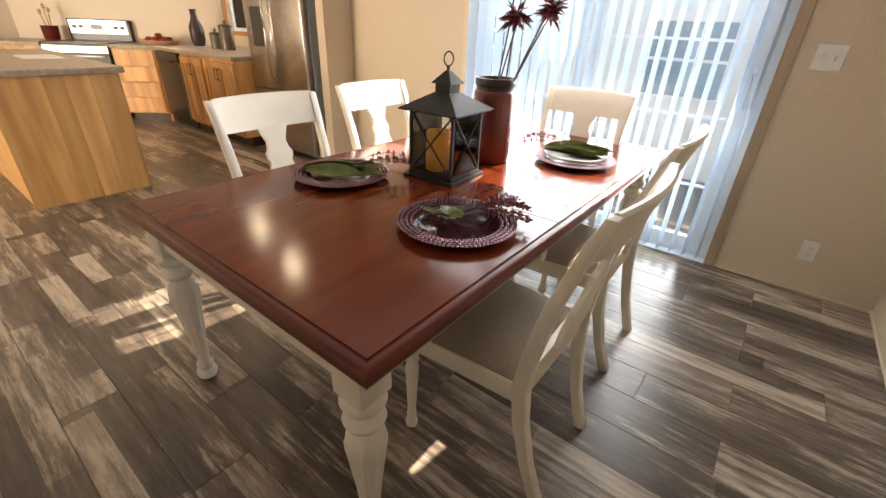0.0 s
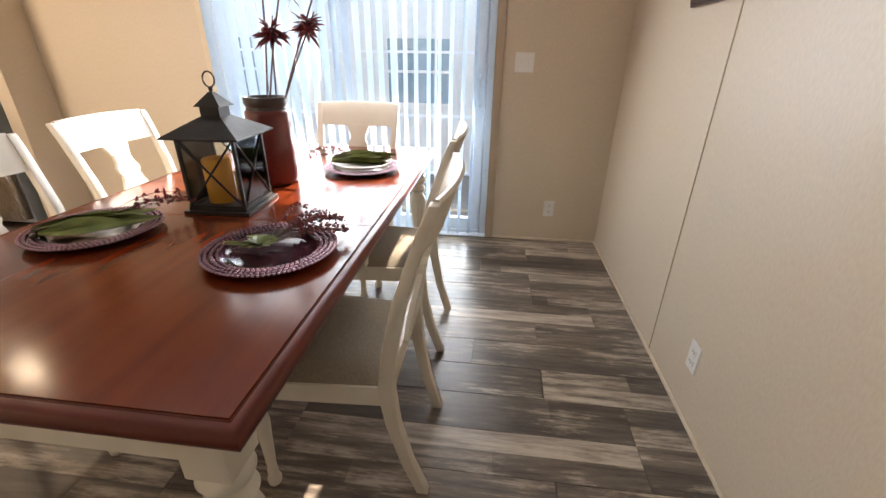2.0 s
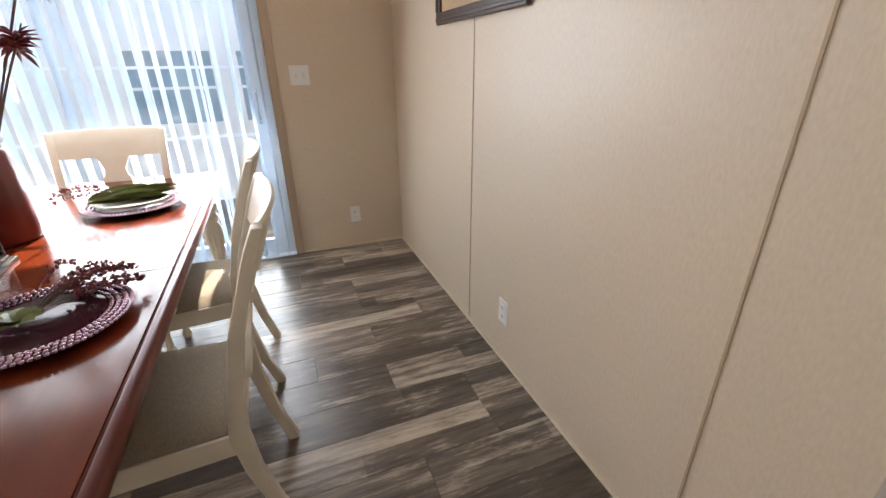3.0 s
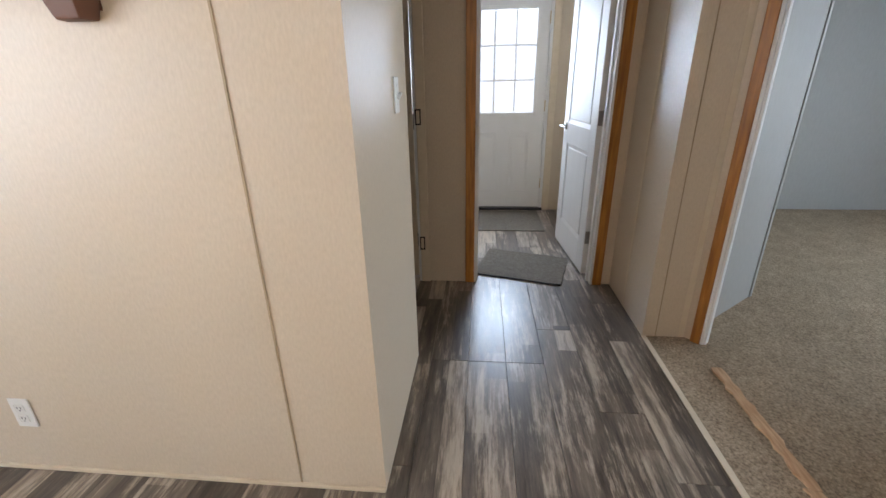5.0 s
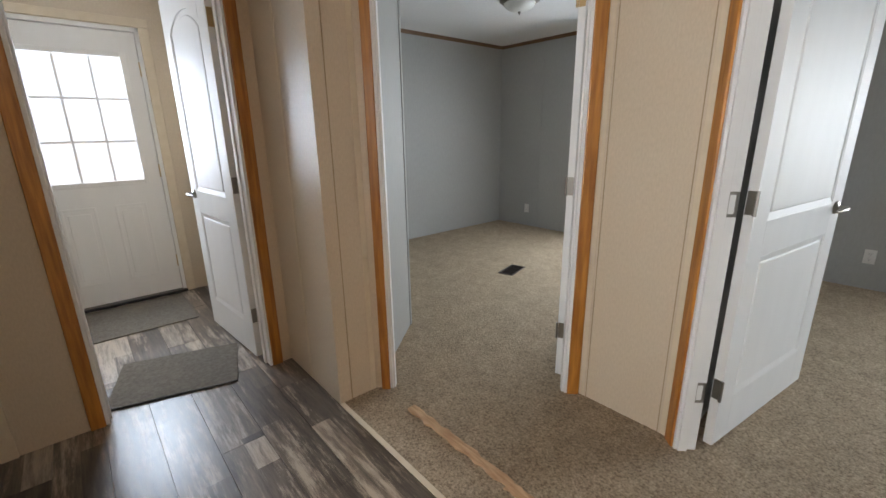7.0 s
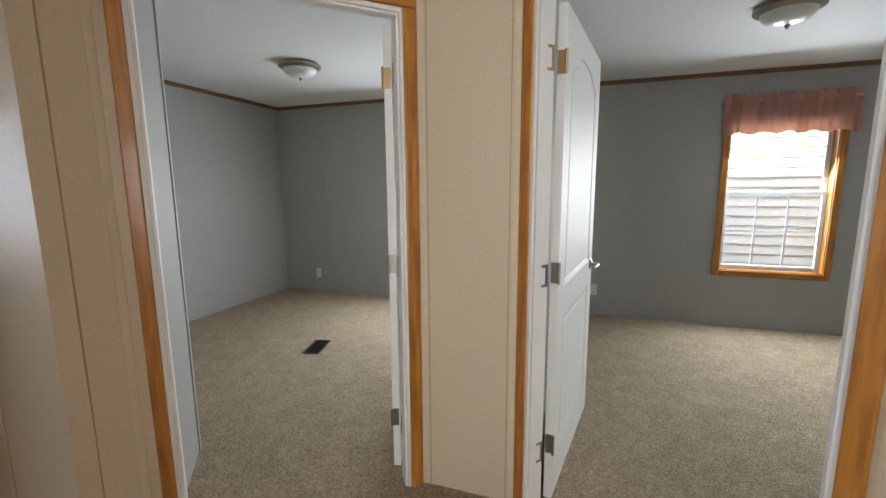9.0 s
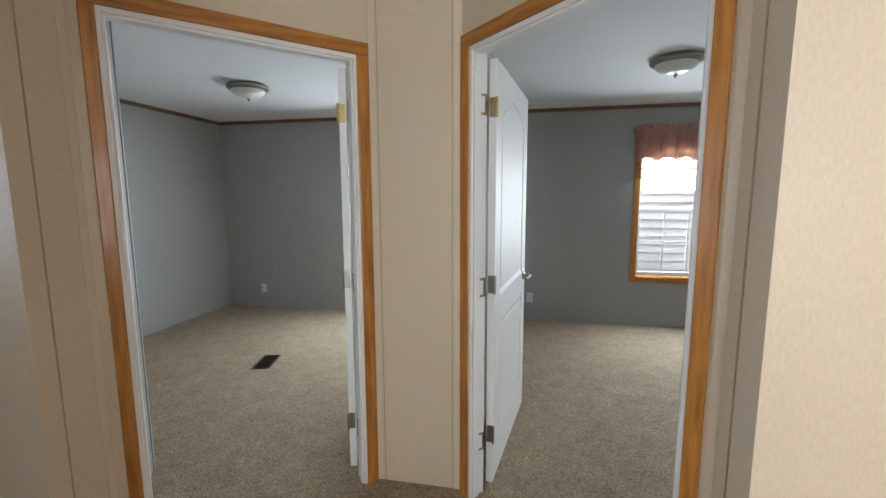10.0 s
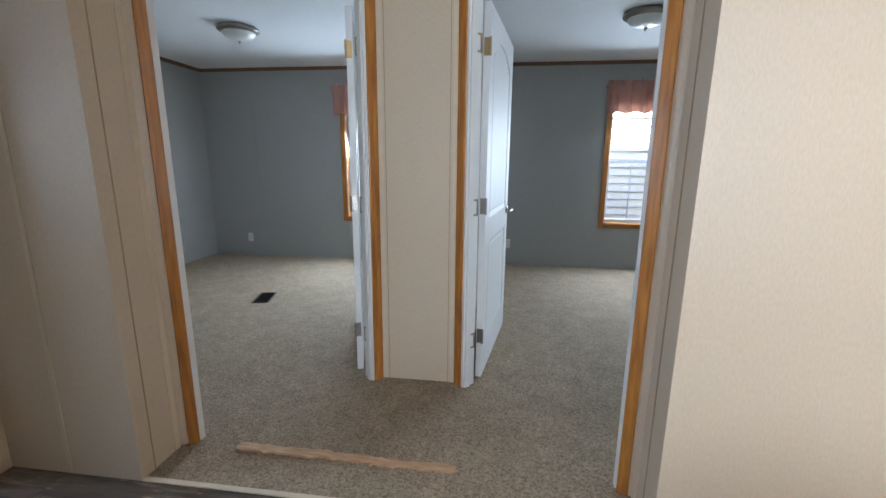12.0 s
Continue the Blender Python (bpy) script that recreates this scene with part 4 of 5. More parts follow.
def bedroom_window(name, x0, x1):
    f = thing(name, "white vinyl sash window in golden oak casing", "window", pose(0, YW, 0), kind="structure")
    z0, z1, zm = WZ0, WZ1, 1.285
    for b in ((x0 - 0.05, z0 - 0.05, x0 + 0.005, z1 + 0.05), (x1 - 0.005, z0 - 0.05, x1 + 0.05, z1 + 0.05)):
        part("casing", B(b[0], 0.001, b[1], b[2], 0.015, b[3], bevel=0.003), OAK, f, "golden oak casing")
    part("casing", B(x0 + 0.005, 0.001, z1 - 0.005, x1 - 0.005, 0.015, z1 + 0.05, bevel=0.003), OAKX, f, "golden oak casing")
    part("window_sill", B(x0 + 0.005, 0.001, z0 - 0.05, x1 - 0.005, 0.020, z0 + 0.004, bevel=0.003), OAKX, f, "golden oak sill")
    for b in ((x0, -0.14, x0 + 0.012, -0.001), (x1 - 0.012, -0.14, x1, -0.001)):
        part("reveal", B(b[0], b[1], z0, b[2], b[3], z1), OAK, f)
    part("reveal", B(x0, -0.14, z0, x1, -0.001, z0 + 0.012), OAKX, f)
    a, c = x0 + 0.012, x1 - 0.012
    for za, zb, y in ((z0 + 0.012, zm + 0.02, -0.07), (zm - 0.02, z1, -0.10)):
        part("sash_stile", B(a, y - 0.025, za, a + 0.035, y, zb, bevel=0.002), VINYL, f)
        part("sash_stile", B(c - 0.035, y - 0.025, za, c, y, zb, bevel=0.002), VINYL, f)
        part("sash_rail", B(a + 0.035, y - 0.025, za, c - 0.035, y, za + 0.04, bevel=0.002), VINYL, f)
        part("sash_rail", B(a + 0.035, y - 0.025, zb - 0.04, c - 0.035, y, zb, bevel=0.002), VINYL, f)
        g = part("pane", B(a + 0.035, y - 0.014, za + 0.04, c - 0.035, y - 0.011, zb - 0.04), CLEAR, f, "clear glass pane")
        g.visible_shadow = False
        if y > -0.09:
            for i in (1, 2):
                x = a + 0.035 + (c - a - 0.07) * i / 3
                part("glazing_bar", B(x - 0.006, y - 0.010, za + 0.04, x + 0.006, y - 0.005, zb - 0.04), VINYL, f)
            z = (za + zb) / 2
            part("glazing_bar", B(a + 0.035, y - 0.009, z - 0.006, c - 0.035, y - 0.004, z + 0.006), VINYL, f)


bedroom_window("window_1", WB0, WB1)
bedroom_window("window_2", WA0, WA1)


def valance(x0, x1, seed):
    v = thing("window_valance", "rose-coloured gathered cloth valance over a window", "valance", pose((x0 + x1) / 2, YW + 0.05, 0), group="valances")
    r = random.Random(seed)
    hw = (x1 - x0) / 2
    ph = [r.uniform(0, 6) for _ in range(4)]
    bm = bmesh.new()
    nx, nz = 90, 10
    sheets = []
    for off in (0.0, -0.002):
        g = []
        for k in range(nz + 1):
            v_ = k / nz
            z = 2.165 - 0.345 * v_
            row = []
            for i in range(nx + 1):
                u = 2 * i / nx - 1
                amp = 0.010 + 0.016 * v_
                y = amp * (math.sin(23 * u + ph[0] + 0.8 * v_) + 0.5 * math.sin(41 * u + ph[1])) + 0.02 * math.exp(-((v_ - 0.16) / 0.06) ** 2)
                y += 0.004 * math.sin(70 * u + ph[2]) * (1 - v_)
                row.append(bm.verts.new((u * hw, y + off, z + (0.012 * math.sin(17 * u + ph[3]) if k == nz else 0) + (0.01 * math.sin(60 * u) if k == 0 else 0))))
            g.append(row)
        for a, b in zip(g, g[1:]):
            for i in range(nx):
                bm.faces.new((a[i], a[i + 1], b[i + 1], b[i]))
        sheets.append(g)
    part("cloth", bm, VALANCE, v, "rose gathered cloth", True)
    part("curtain_rod", sweep(bmesh.new(), [(-hw - 0.01, -0.045, 2.11), (-hw, 0.0, 2.11), (hw, 0.0, 2.11), (hw + 0.01, -0.045, 2.11)], 0.006, 8), WHITE, v, smooth=True)


valance(WB0 - 0.10, WB1 + 0.07, 1)
valance(WA0 - 0.07, WA1 + 0.12, 2)


# ---- ceiling lamps, vent, coves ----
def ceiling_lamp(x, y):
    c = thing("ceiling_lamp", "flush ceiling lamp with a nickel pan and frosted bowl", "ceiling lamp", pose(x, y, H), group="bedroom ceiling lamps")
    part("pan", lathe(bmesh.new(), [(0.06, 0.0), (0.155, -0.002), (0.168, -0.012), (0.170, -0.028), (0.160, -0.036), (0.142, -0.040), (0.136, -0.044)], 40), NICKEL, c, "satin nickel pan", True)
    part("bowl", lathe(bmesh.new(), [(0.136, -0.040), (0.130, -0.060), (0.108, -0.084), (0.070, -0.100), (0.030, -0.107), (0.008, -0.108)], 40), OPAL, c, "frosted glass bowl", True)
    part("finial", lathe(bmesh.new(), [(0.008, -0.106), (0.014, -0.110), (0.014, -0.116), (0.006, -0.122), (0.008, -0.128), (0.0, -0.134)], 16), NICKEL, c, "nickel finial", True)
    return c


ceiling_lamp(1.86, -3.50)
ceiling_lamp(-1.47, -3.46)


def cove(x0, y0, x1, y1, nx, ny):
    """A brown cove strip at the ceiling along a wall; (nx, ny) points into the room."""
    m = along((x0, y0), (x1, y1))
    bm = bmesh.new()
    length = math.hypot(x1 - x0, y1 - y0)
    s = 1 if (m.to_3x3() @ Vector((0, 1, 0))).dot(Vector((nx, ny, 0))) > 0 else -1
    prof = [(0.002, H - 0.036), (0.010 * s, H - 0.036), (0.016 * s, H - 0.022), (0.028 * s, H - 0.010), (0.030 * s, H - 0.001), (0.002, H - 0.001)]
    a = [bm.verts.new((0, y, z)) for y, z in prof]
    b = [bm.verts.new((length, y, z)) for y, z in prof]
    for i in range(len(prof)):
        k = (i + 1) % len(prof)
        bm.faces.new((a[i], a[k], b[k], b[i]))
    bm.faces.new(a)
    bm.faces.new(b[::-1])
    o = setting("cove_trim", bm, CROWN, "brown cove trim at the ceiling", "trim")
    o.matrix_basis = m


cove(XA, YW + 0.001, 0.03, YW + 0.001, 0, 1)
cove(-0.06, YW + 0.001, XB, YW + 0.001, 0, 1)
cove(XA - 0.001, -2.0, XA - 0.001, YW, -1, 0)
cove(1.47, -1.999, XA, -1.999, 0, -1)
cove(XB + 0.001, YW, XB + 0.001, -1.3, 1, 0)


def floor_vent():
    v = thing("floor_register", "dark metal floor register in the carpet", "floor vent", pose(1.725, -3.34, 0.006, 0, 0, -76))
    for b in ((-0.15, -0.075, 0.15, -0.060), (-0.15, 0.060, 0.15, 0.075), (-0.15, -0.060, -0.135, 0.060), (0.135, -0.060, 0.15, 0.060)):
        part("frame", B(b[0], b[1], 0, b[2], b[3], 0.006, bevel=0.002), DARKRIM, v)
    for i in range(13):
        x = -0.126 + 0.021 * i
        part("slat", B(-0.0015, -0.058, -0.007, 0.0015, 0.058, 0.007, m=pose(x, 0, -0.002, 0, 35, 0)), DARKRIM, v)
    part("well", B(-0.135, -0.06, -0.004, 0.135, 0.06, -0.001), BLACK, v)


floor_vent()


# ---- battens, outlets, switches ----
def batten(x, y, ang, w=0.007, z0=0.0, z1=H, material=SEAM, t=0.003):
    o = setting("batten", B(-w / 2, -t, z0 + 0.002, w / 2, 0.0, z1 - 0.002, bevel=0.001), material, "thin seam batten on the wallboard", "trim")
    o.matrix_basis = pose(x, y, 0, 0, 0, ang)


batten(0, 1.555, -90)
batten(0, 0.283, -90)
batten(AX0 - 0.0, -1.20, -90, 0.005)
batten(AX0, -1.325, -90, 0.028, material=TRIM)
batten(BX0 + 0.0, -1.235, 90, 0.006)
batten(PX0 - 0.045, PY, 180, 0.004)
batten(PX0 - 0.02, PY, 180, 0.026, material=TRIM)
batten(PX1 + 0.045, PY, 180, 0.004)
batten(PX1 + 0.02, PY, 180, 0.026, material=TRIM)
batten(1.30, YS, 180, 0.02, material=TRIM)
batten(1.455, -1.928, -50.5, 0.03, material=GREY, t=0.006)
for x in (0.6, 1.8):
    batten(x + 0.9, YW, 180, 0.006, material=GREY)
tagged(part("base_trim", B(-0.010, 0.0, 0.001, -0.001, YN - 0.001, 0.016, bevel=0.002), TRIM), "low cream base trim", "trim", "", "structure")
tagged(part("base_trim", B(SL1 + 0.06, YN - 0.011, 0.001, -0.011, YN - 0.001, 0.016, bevel=0.002), TRIM), "low cream base trim", "trim", "", "structure")


def outlet(m):
    o = thing("wall_outlet", "white duplex wall outlet", "outlet", m, group="wall outlets")
    part("cover_plate", B(-0.036, -0.006, -0.058, 0.036, -0.0005, 0.058, bevel=0.003), PLASTIC, o)
    for z in (-0.021, 0.021):
        r = part("receptacle", B(-0.017, -0.0085, z - 0.014, 0.017, -0.005, z + 0.014, bevel=0.004), PLASTIC, o)
        for x in (-0.006, 0.006):
            part("slot", B(x - 0.001, -0.0092, z - 0.002, x + 0.001, -0.0083, z + 0.007), BLACK, r)
        part("slot", B(-0.002, -0.0092, z - 0.010, 0.002, -0.0083, z - 0.006), BLACK, r)


def switch(m, gangs):
    o = thing("light_switch", "white wall light switch plate", "light switch", m)
    w = 0.036 + 0.023 * (gangs - 1)
    part("cover_plate", B(-w, -0.006, -0.058, w, -0.0005, 0.058, bevel=0.003), PLASTIC, o)
    for i in range(gangs):
        x = (i - (gangs - 1) / 2) * 0.046
        part("toggle", B(-0.005, -0.012, -0.012, 0.005, 0.0, 0.012, m=pose(x, -0.008, 0, 25), bevel=0.002), PLASTIC, o)
        for z in (-0.03, 0.03):
            part("screw", lathe(bmesh.new(), [(0.003, 0.0), (0.003, 0.0015)], 8, pose(x, -0.006, z, 90)), PLASTIC, o)


outlet(pose(-0.355, YN, 0.247))
outlet(pose(0, 1.203, 0.251, 0, 0, -90))
outlet(pose(2.88, YW, 0.246, 0, 0, 180))
outlet(pose(-0.54, YW, 0.272, 0, 0, 180))
switch(pose(-0.615, YN, 1.198), 2)
switch(pose(0.52, 0, 1.205), 1)


# ---- wall pieces ----
def picture():
    p = thing("picture_frame", "dark brown moulded picture frame with a tan print on the wall", "picture", pose(0, 1.535, 1.422, 0, 0, -90))
    w, h = 0.40, 0.62
    for a, b, c, e in ((-w, 0, w, 0.05), (-w, h - 0.05, w, h), (-w, 0.05, -w + 0.05, h - 0.05), (w - 0.05, 0.05, w, h - 0.05)):
        f = part("frame_side", B(a, -0.024, b, c, -0.002, e, bevel=0.004), DARKWOOD, p, "dark brown wood")
        if c - a > 0.1:
            part("ridge", B(a + 0.012, -0.031, b + 0.012, c - 0.012, -0.023, e - 0.022, bevel=0.003), DARKWOOD, f)
        else:
            part("ridge", B(a + 0.012, -0.031, b, c - 0.022, -0.023, e, bevel=0.003), DARKWOOD, f)
    part("print", B(-w + 0.05, -0.012, 0.05, w - 0.05, -0.006, h - 0.05), ART, p, "tan print")


picture()


def sconce():
    s = thing("wall_sconce", "brown tapered wooden wall sconce", "sconce", pose(0, 0.578, 1.378, 0, 0, -90))
    bm = bmesh.new()
    lo = [(-0.042, -0.002), (-0.030, -0.045), (0.030, -0.045), (0.042, -0.002)]
    rings = []
    for k, z in ((0.92, 0.0), (1.0, 0.008), (1.35, 0.06), (1.9, 0.18), (2.2, 0.30), (2.3, 0.31), (2.3, 0.33)):
        rings.append([bm.verts.new((x * k, y * (k if y < -0.01 else 1), z)) for x, y in lo])
    for a, b in zip(rings, rings[1:]):
        for i in range(4):
            bm.faces.new((a[i], a[(i + 1) % 4], b[(i + 1) % 4], b[i]))
    bm.faces.new(rings[0])
    bm.faces.new(rings[-1])
    bmesh.ops.bevel(bm, geom=[e for e in bm.edges], offset=0.002, segments=1, affect="EDGES")
    part("bracket", bm, SCONCE, s)
    part("back_plate", B(-0.05, -0.0015, 0.02, 0.05, -0.0002, 0.5, bevel=0.0004), SCONCE, s)


sconce()

# ---- hall floor ----


def rug():
    r = random.Random(4)
    cs = [(1.700, -0.250), (1.540, -0.820), (1.99, -0.945), (2.17, -0.37)]
    pts = []
    for a, b in zip(cs, cs[1:] + cs[:1]):
        for i in range(8):
            u = i / 8
            pts.append((a[0] + (b[0] - a[0]) * u + r.uniform(-0.004, 0.004), a[1] + (b[1] - a[1]) * u + r.uniform(-0.004, 0.004)))
    t = thing("door_mat", "grey-brown woven door mat on the vinyl floor", "mat")
    part("weave", slab(bmesh.new(), pts, 0.001, 0.010), MATRUG, t)
    path = [(x, y, 0.006) for x, y in pts[:9]]
    part("binding", sweep(bmesh.new(), path, 0.006, 8), BLACK, t, "dark bound edge", True)


rug()
tagged(part("door_mat", B(2.62, -0.86, 0.001, 3.25, -0.16, 0.009, bevel=0.003), MATRUG), "brown door mat before the entry door", "mat")
tagged(part("carpet_edge_strip", B(BX0 + 0.004, YS - 0.018, 0.003, AX0 - 0.004, YS + 0.006, 0.010, bevel=0.003), TRIM), "pale metal strip at the carpet's edge", "trim", "", "structure")


def wood_strip():
    r = random.Random(6)
    s = thing("wood_strip", "bare broken wooden strip lying on the carpet", "wood strip", pose(0, 0, 0.004))
    for x0, x1, y in ((-0.265, 0.10, -1.365), (0.09, 0.715, -1.372)):
        n = 18
        a = [(x0 + (x1 - x0) * i / n, y - 0.020 + r.uniform(-0.009, 0.006)) for i in range(n + 1)]
        b = [(x0 + (x1 - x0) * i / n, y + 0.020 + r.uniform(-0.006, 0.009)) for i in range(n + 1)]
        part("piece", slab(bmesh.new(), a + b[::-1], 0.0, 0.008 + 0.002 * (x0 > 0)), STRIP, s)


wood_strip()

# ---- on the table ----


LX, LY = -1.72, 1.265


def lantern():
    L = thing("lantern", "black iron candle lantern with glass sides on the table", "lantern", pose(LX, LY, TZ, 0, 0, 3))
    part("base", B(-0.118, -0.118, 0.0, 0.118, 0.118, 0.012, bevel=0.002), IRON, L)
    part("base_step", B(-0.104, -0.104, 0.012, 0.104, 0.104, 0.022, bevel=0.002), IRON, L)
    k, t, z0, z1 = 0.096, 0.0052, 0.022, 0.258
    for x in (-k, k):
        for y in (-k, k):
            part("corner_post", B(x - t, y - t, z0, x + t, y + t, z1), IRON, L)
    for z in (z0, z1 - 0.008):
        for y in (-k, k):
            part("rail", B(-k + t, y - t, z, k - t, y + t, z + 0.008), IRON, L)
            part("rail", B(y - t, -k + t, z, y + t, k - t, z + 0.008), IRON, L)
    for s in (-1, 1):
        for a, b in ((z0 + 0.004, z1 - 0.004), (z1 - 0.004, z0 + 0.004)):
            part("cross_bar", sweep(bmesh.new(), [(-k, s * (k + 0.004), a), (k, s * (k + 0.004), b)], 0.0036, 6), IRON, L)
            part("cross_bar", sweep(bmesh.new(), [(s * (k + 0.004), -k, a), (s * (k + 0.004), k, b)], 0.0036, 6), IRON, L)
    for b in ((-k + t, -k - 0.001, k - t, -k + 0.001), (-k + t, k - 0.001, k - t, k + 0.001), (-k - 0.001, -k + t, -k + 0.001, k - t), (k - 0.001, -k + t, k + 0.001, k - t)):
        part("pane", B(b[0], b[1], z0 + 0.008, b[2], b[3], z1 - 0.008), CLEAR, L, "clear glass pane").visible_shadow = False

    def frustum(a, za, b, zb):
        bm = bmesh.new()
        lo = [bm.verts.new((x * a, y * a, za)) for x, y in ((-1, -1), (1, -1), (1, 1), (-1, 1))]
        hi = [bm.verts.new((x * b, y * b, zb)) for x, y in ((-1, -1), (1, -1), (1, 1), (-1, 1))]
        for i in range(4):
            bm.faces.new((lo[i], lo[(i + 1) % 4], hi[(i + 1) % 4], hi[i]))
        bm.faces.new(lo[::-1])
        bm.faces.new(hi)
        return bm

    part("roof_eave", B(-0.132, -0.132, z1, 0.132, 0.132, z1 + 0.005), IRON, L)
    part("roof", frustum(0.132, z1 + 0.005, 0.036, z1 + 0.062), IRON, L, "sloping iron roof")
    part("chimney", B(-0.033, -0.033, z1 + 0.060, 0.033, 0.033, z1 + 0.094), IRON, L)
    part("chimney_cap", frustum(0.046, z1 + 0.094, 0.007, z1 + 0.138), IRON, L)
    part("stem", lathe(bmesh.new(), [(0.006, z1 + 0.132), (0.006, z1 + 0.146), (0.008, z1 + 0.151), (0.003, z1 + 0.156)], 12), IRON, L, smooth=True)
    ring = [(0.017 * math.cos(a), 0.0, z1 + 0.177 + 0.024 * math.sin(a)) for a in [2 * math.pi * i / 24 for i in range(25)]]
    rb = sweep(bmesh.new(), ring, 0.0028, 8)
    part("ring", rb, IRON, L, "iron hanging ring", True, pose(0, 0, 0, 0, 0, 35))
    for x, y, r, h, n in ((-0.028, -0.012, 0.047, 0.155, "tall amber pillar candle in an iron lantern"), (0.050, 0.028, 0.038, 0.105, "short amber pillar candle in an iron lantern")):
        c = thing("pillar_candle", n, "candle", pose(LX + x, LY + y, TZ + 0.022))
        part("wax", lathe(bmesh.new(), [(r * 0.98, 0.0), (r, 0.004), (r, h - 0.008), (r * 0.93, h), (r * 0.75, h - 0.006), (0.004, h - 0.010)], 32), CANDLE, c, "amber wax", True)
        part("wick", lathe(bmesh.new(), [(0.0012, h - 0.011), (0.0010, h + 0.004)], 6), BLACK, c)


lantern()


def vase():
    v = thing("red_vase", "dark red cylinder vase with a black-brown neck", "vase", pose(-1.708, 1.585, TZ))
    part("body", lathe(bmesh.new(), [(0.076, 0.0), (0.084, 0.006), (0.088, 0.04), (0.089, 0.285), (0.087, 0.300), (0.081, 0.306)], 40), REDCLAY, v, "dark red glaze", True)
    part("neck", lathe(bmesh.new(), [(0.081, 0.304), (0.080, 0.318), (0.083, 0.322), (0.086, 0.330), (0.086, 0.348), (0.083, 0.355), (0.077, 0.355), (0.074, 0.347), (0.072, 0.20), (0.0, 0.18)], 40), DARKRIM, v, "black-brown neck", True)


vase()


def ico(bm, c, r, squash=1.0):
    return bmesh.ops.create_icosphere(bm, subdivisions=1, radius=r, matrix=Matrix.Translation(c) @ Matrix.Diagonal((1, 1, squash, 1)))


def leaf(bm, base, way, length, width, droop, roll=0.0):
    """A pointed, folded leaf with thickness."""
    base, way = Vector(base), Vector(way).normalized()
    side = way.cross(Vector((0, 0, 1)))
    side = side.normalized() if side.length > 1e-3 else Vector((1, 0, 0))
    up = side.cross(way)
    side = (Matrix.Rotation(roll, 3, way) @ side)
    up = (Matrix.Rotation(roll, 3, way) @ up)
    rows = []
    n = 8
    for i in range(n + 1):
        u = i / n
        w = width * 0.5 * (math.sin(math.pi * min(1, u * 0.97 + 0.03)) ** 0.8) + 0.0006
        p = base + way * length * u - Vector((0, 0, droop * u * u))
        rows.append([bm.verts.new(p - side * w + up * w * 0.35), bm.verts.new(p), bm.verts.new(p + side * w + up * w * 0.35), bm.verts.new(p - up * 0.0012)])
    for a, b in zip(rows, rows[1:]):
        for j in range(4):
            bm.faces.new((a[j], a[(j + 1) % 4], b[(j + 1) % 4], b[j]))
    bm.faces.new(rows[0])
    bm.faces.new(rows[-1][::-1])


def dried_stems():
    r = random.Random(9)
    base = Vector((-1.708, 1.585, TZ + 0.185))
    tips = [((-1.648, 1.60, 1.295), True), ((-1.502, 1.60, 1.315), True), ((-1.60, 1.62, 1.46), True), ((-1.44, 1.61, 1.50), True), ((-1.665, 1.60, 1.42), False)]
    for k, (tip, flower) in enumerate(tips):
        tip = Vector(tip)
        s = thing("dried_flower_stem", "dried stem with a spiky dark red flower head in a vase", "flower stem", Matrix.Translation(base), group="dried stems")
        foot = Vector((0.02 * math.cos(k * 2.1), 0.02 * math.sin(k * 2.1), 0.0))
        d = tip - base
        path = [foot + (d - foot) * u + Vector((0.012 * math.sin(u * 3 + k), 0.012 * math.cos(u * 4 + k), 0)) * (1 - u) * u * 3 for u in [i / 10 for i in range(11)]]
        end = path[-1] + d.normalized() * 0.07
        part("stalk", sweep(bmesh.new(), path + [end], [0.0035] * 11 + [0.0022], 7), STALK, s, smooth=True)
        if flower:
            bm = bmesh.new()
            for i in range(60):
                a = r.uniform(0, 6.283)
                el = r.uniform(-0.5, 0.9)
                way = Vector((math.cos(a) * math.cos(el), math.sin(a) * math.cos(el), math.sin(el)))
                leaf(bm, path[-1] + Vector((0, 0, r.uniform(-0.012, 0.03))), way, r.uniform(0.035, 0.075), 0.013, r.uniform(0.0, 0.03), r.uniform(-1, 1))
            part("flower_head", bm, BERRY, s, "spiky dark red petals")


dried_stems()


def plate(m, label):
    p = thing("charger_plate", label, "plate", m, group="charger plates")
    part("dish", lathe(bmesh.new(), [(0.0, 0.006), (0.104, 0.006), (0.116, 0.010), (0.126, 0.017), (0.176, 0.022), (0.179, 0.020), (0.126, 0.012), (0.106, 0.001), (0.0, 0.001)], 64), PLATE, p, "dark plum glass dish", True)
    bm = bmesh.new()
    for ring, (rad, z, size) in enumerate(((0.137, 0.021, 0.0056), (0.151, 0.0228, 0.0062), (0.166, 0.0240, 0.0062), (0.178, 0.0235, 0.0056))):
        n = int(2 * math.pi * rad / (size * 2.15))
        for i in range(n):
            a = 2 * math.pi * (i + 0.5 * (ring % 2)) / n
            ico(bm, (rad * math.cos(a), rad * math.sin(a), z), size, 0.7)
    tagged(part("beaded_rim", bm, BEAD, p, "rim of small plum glass beads", True), kind="stuff")
    return p


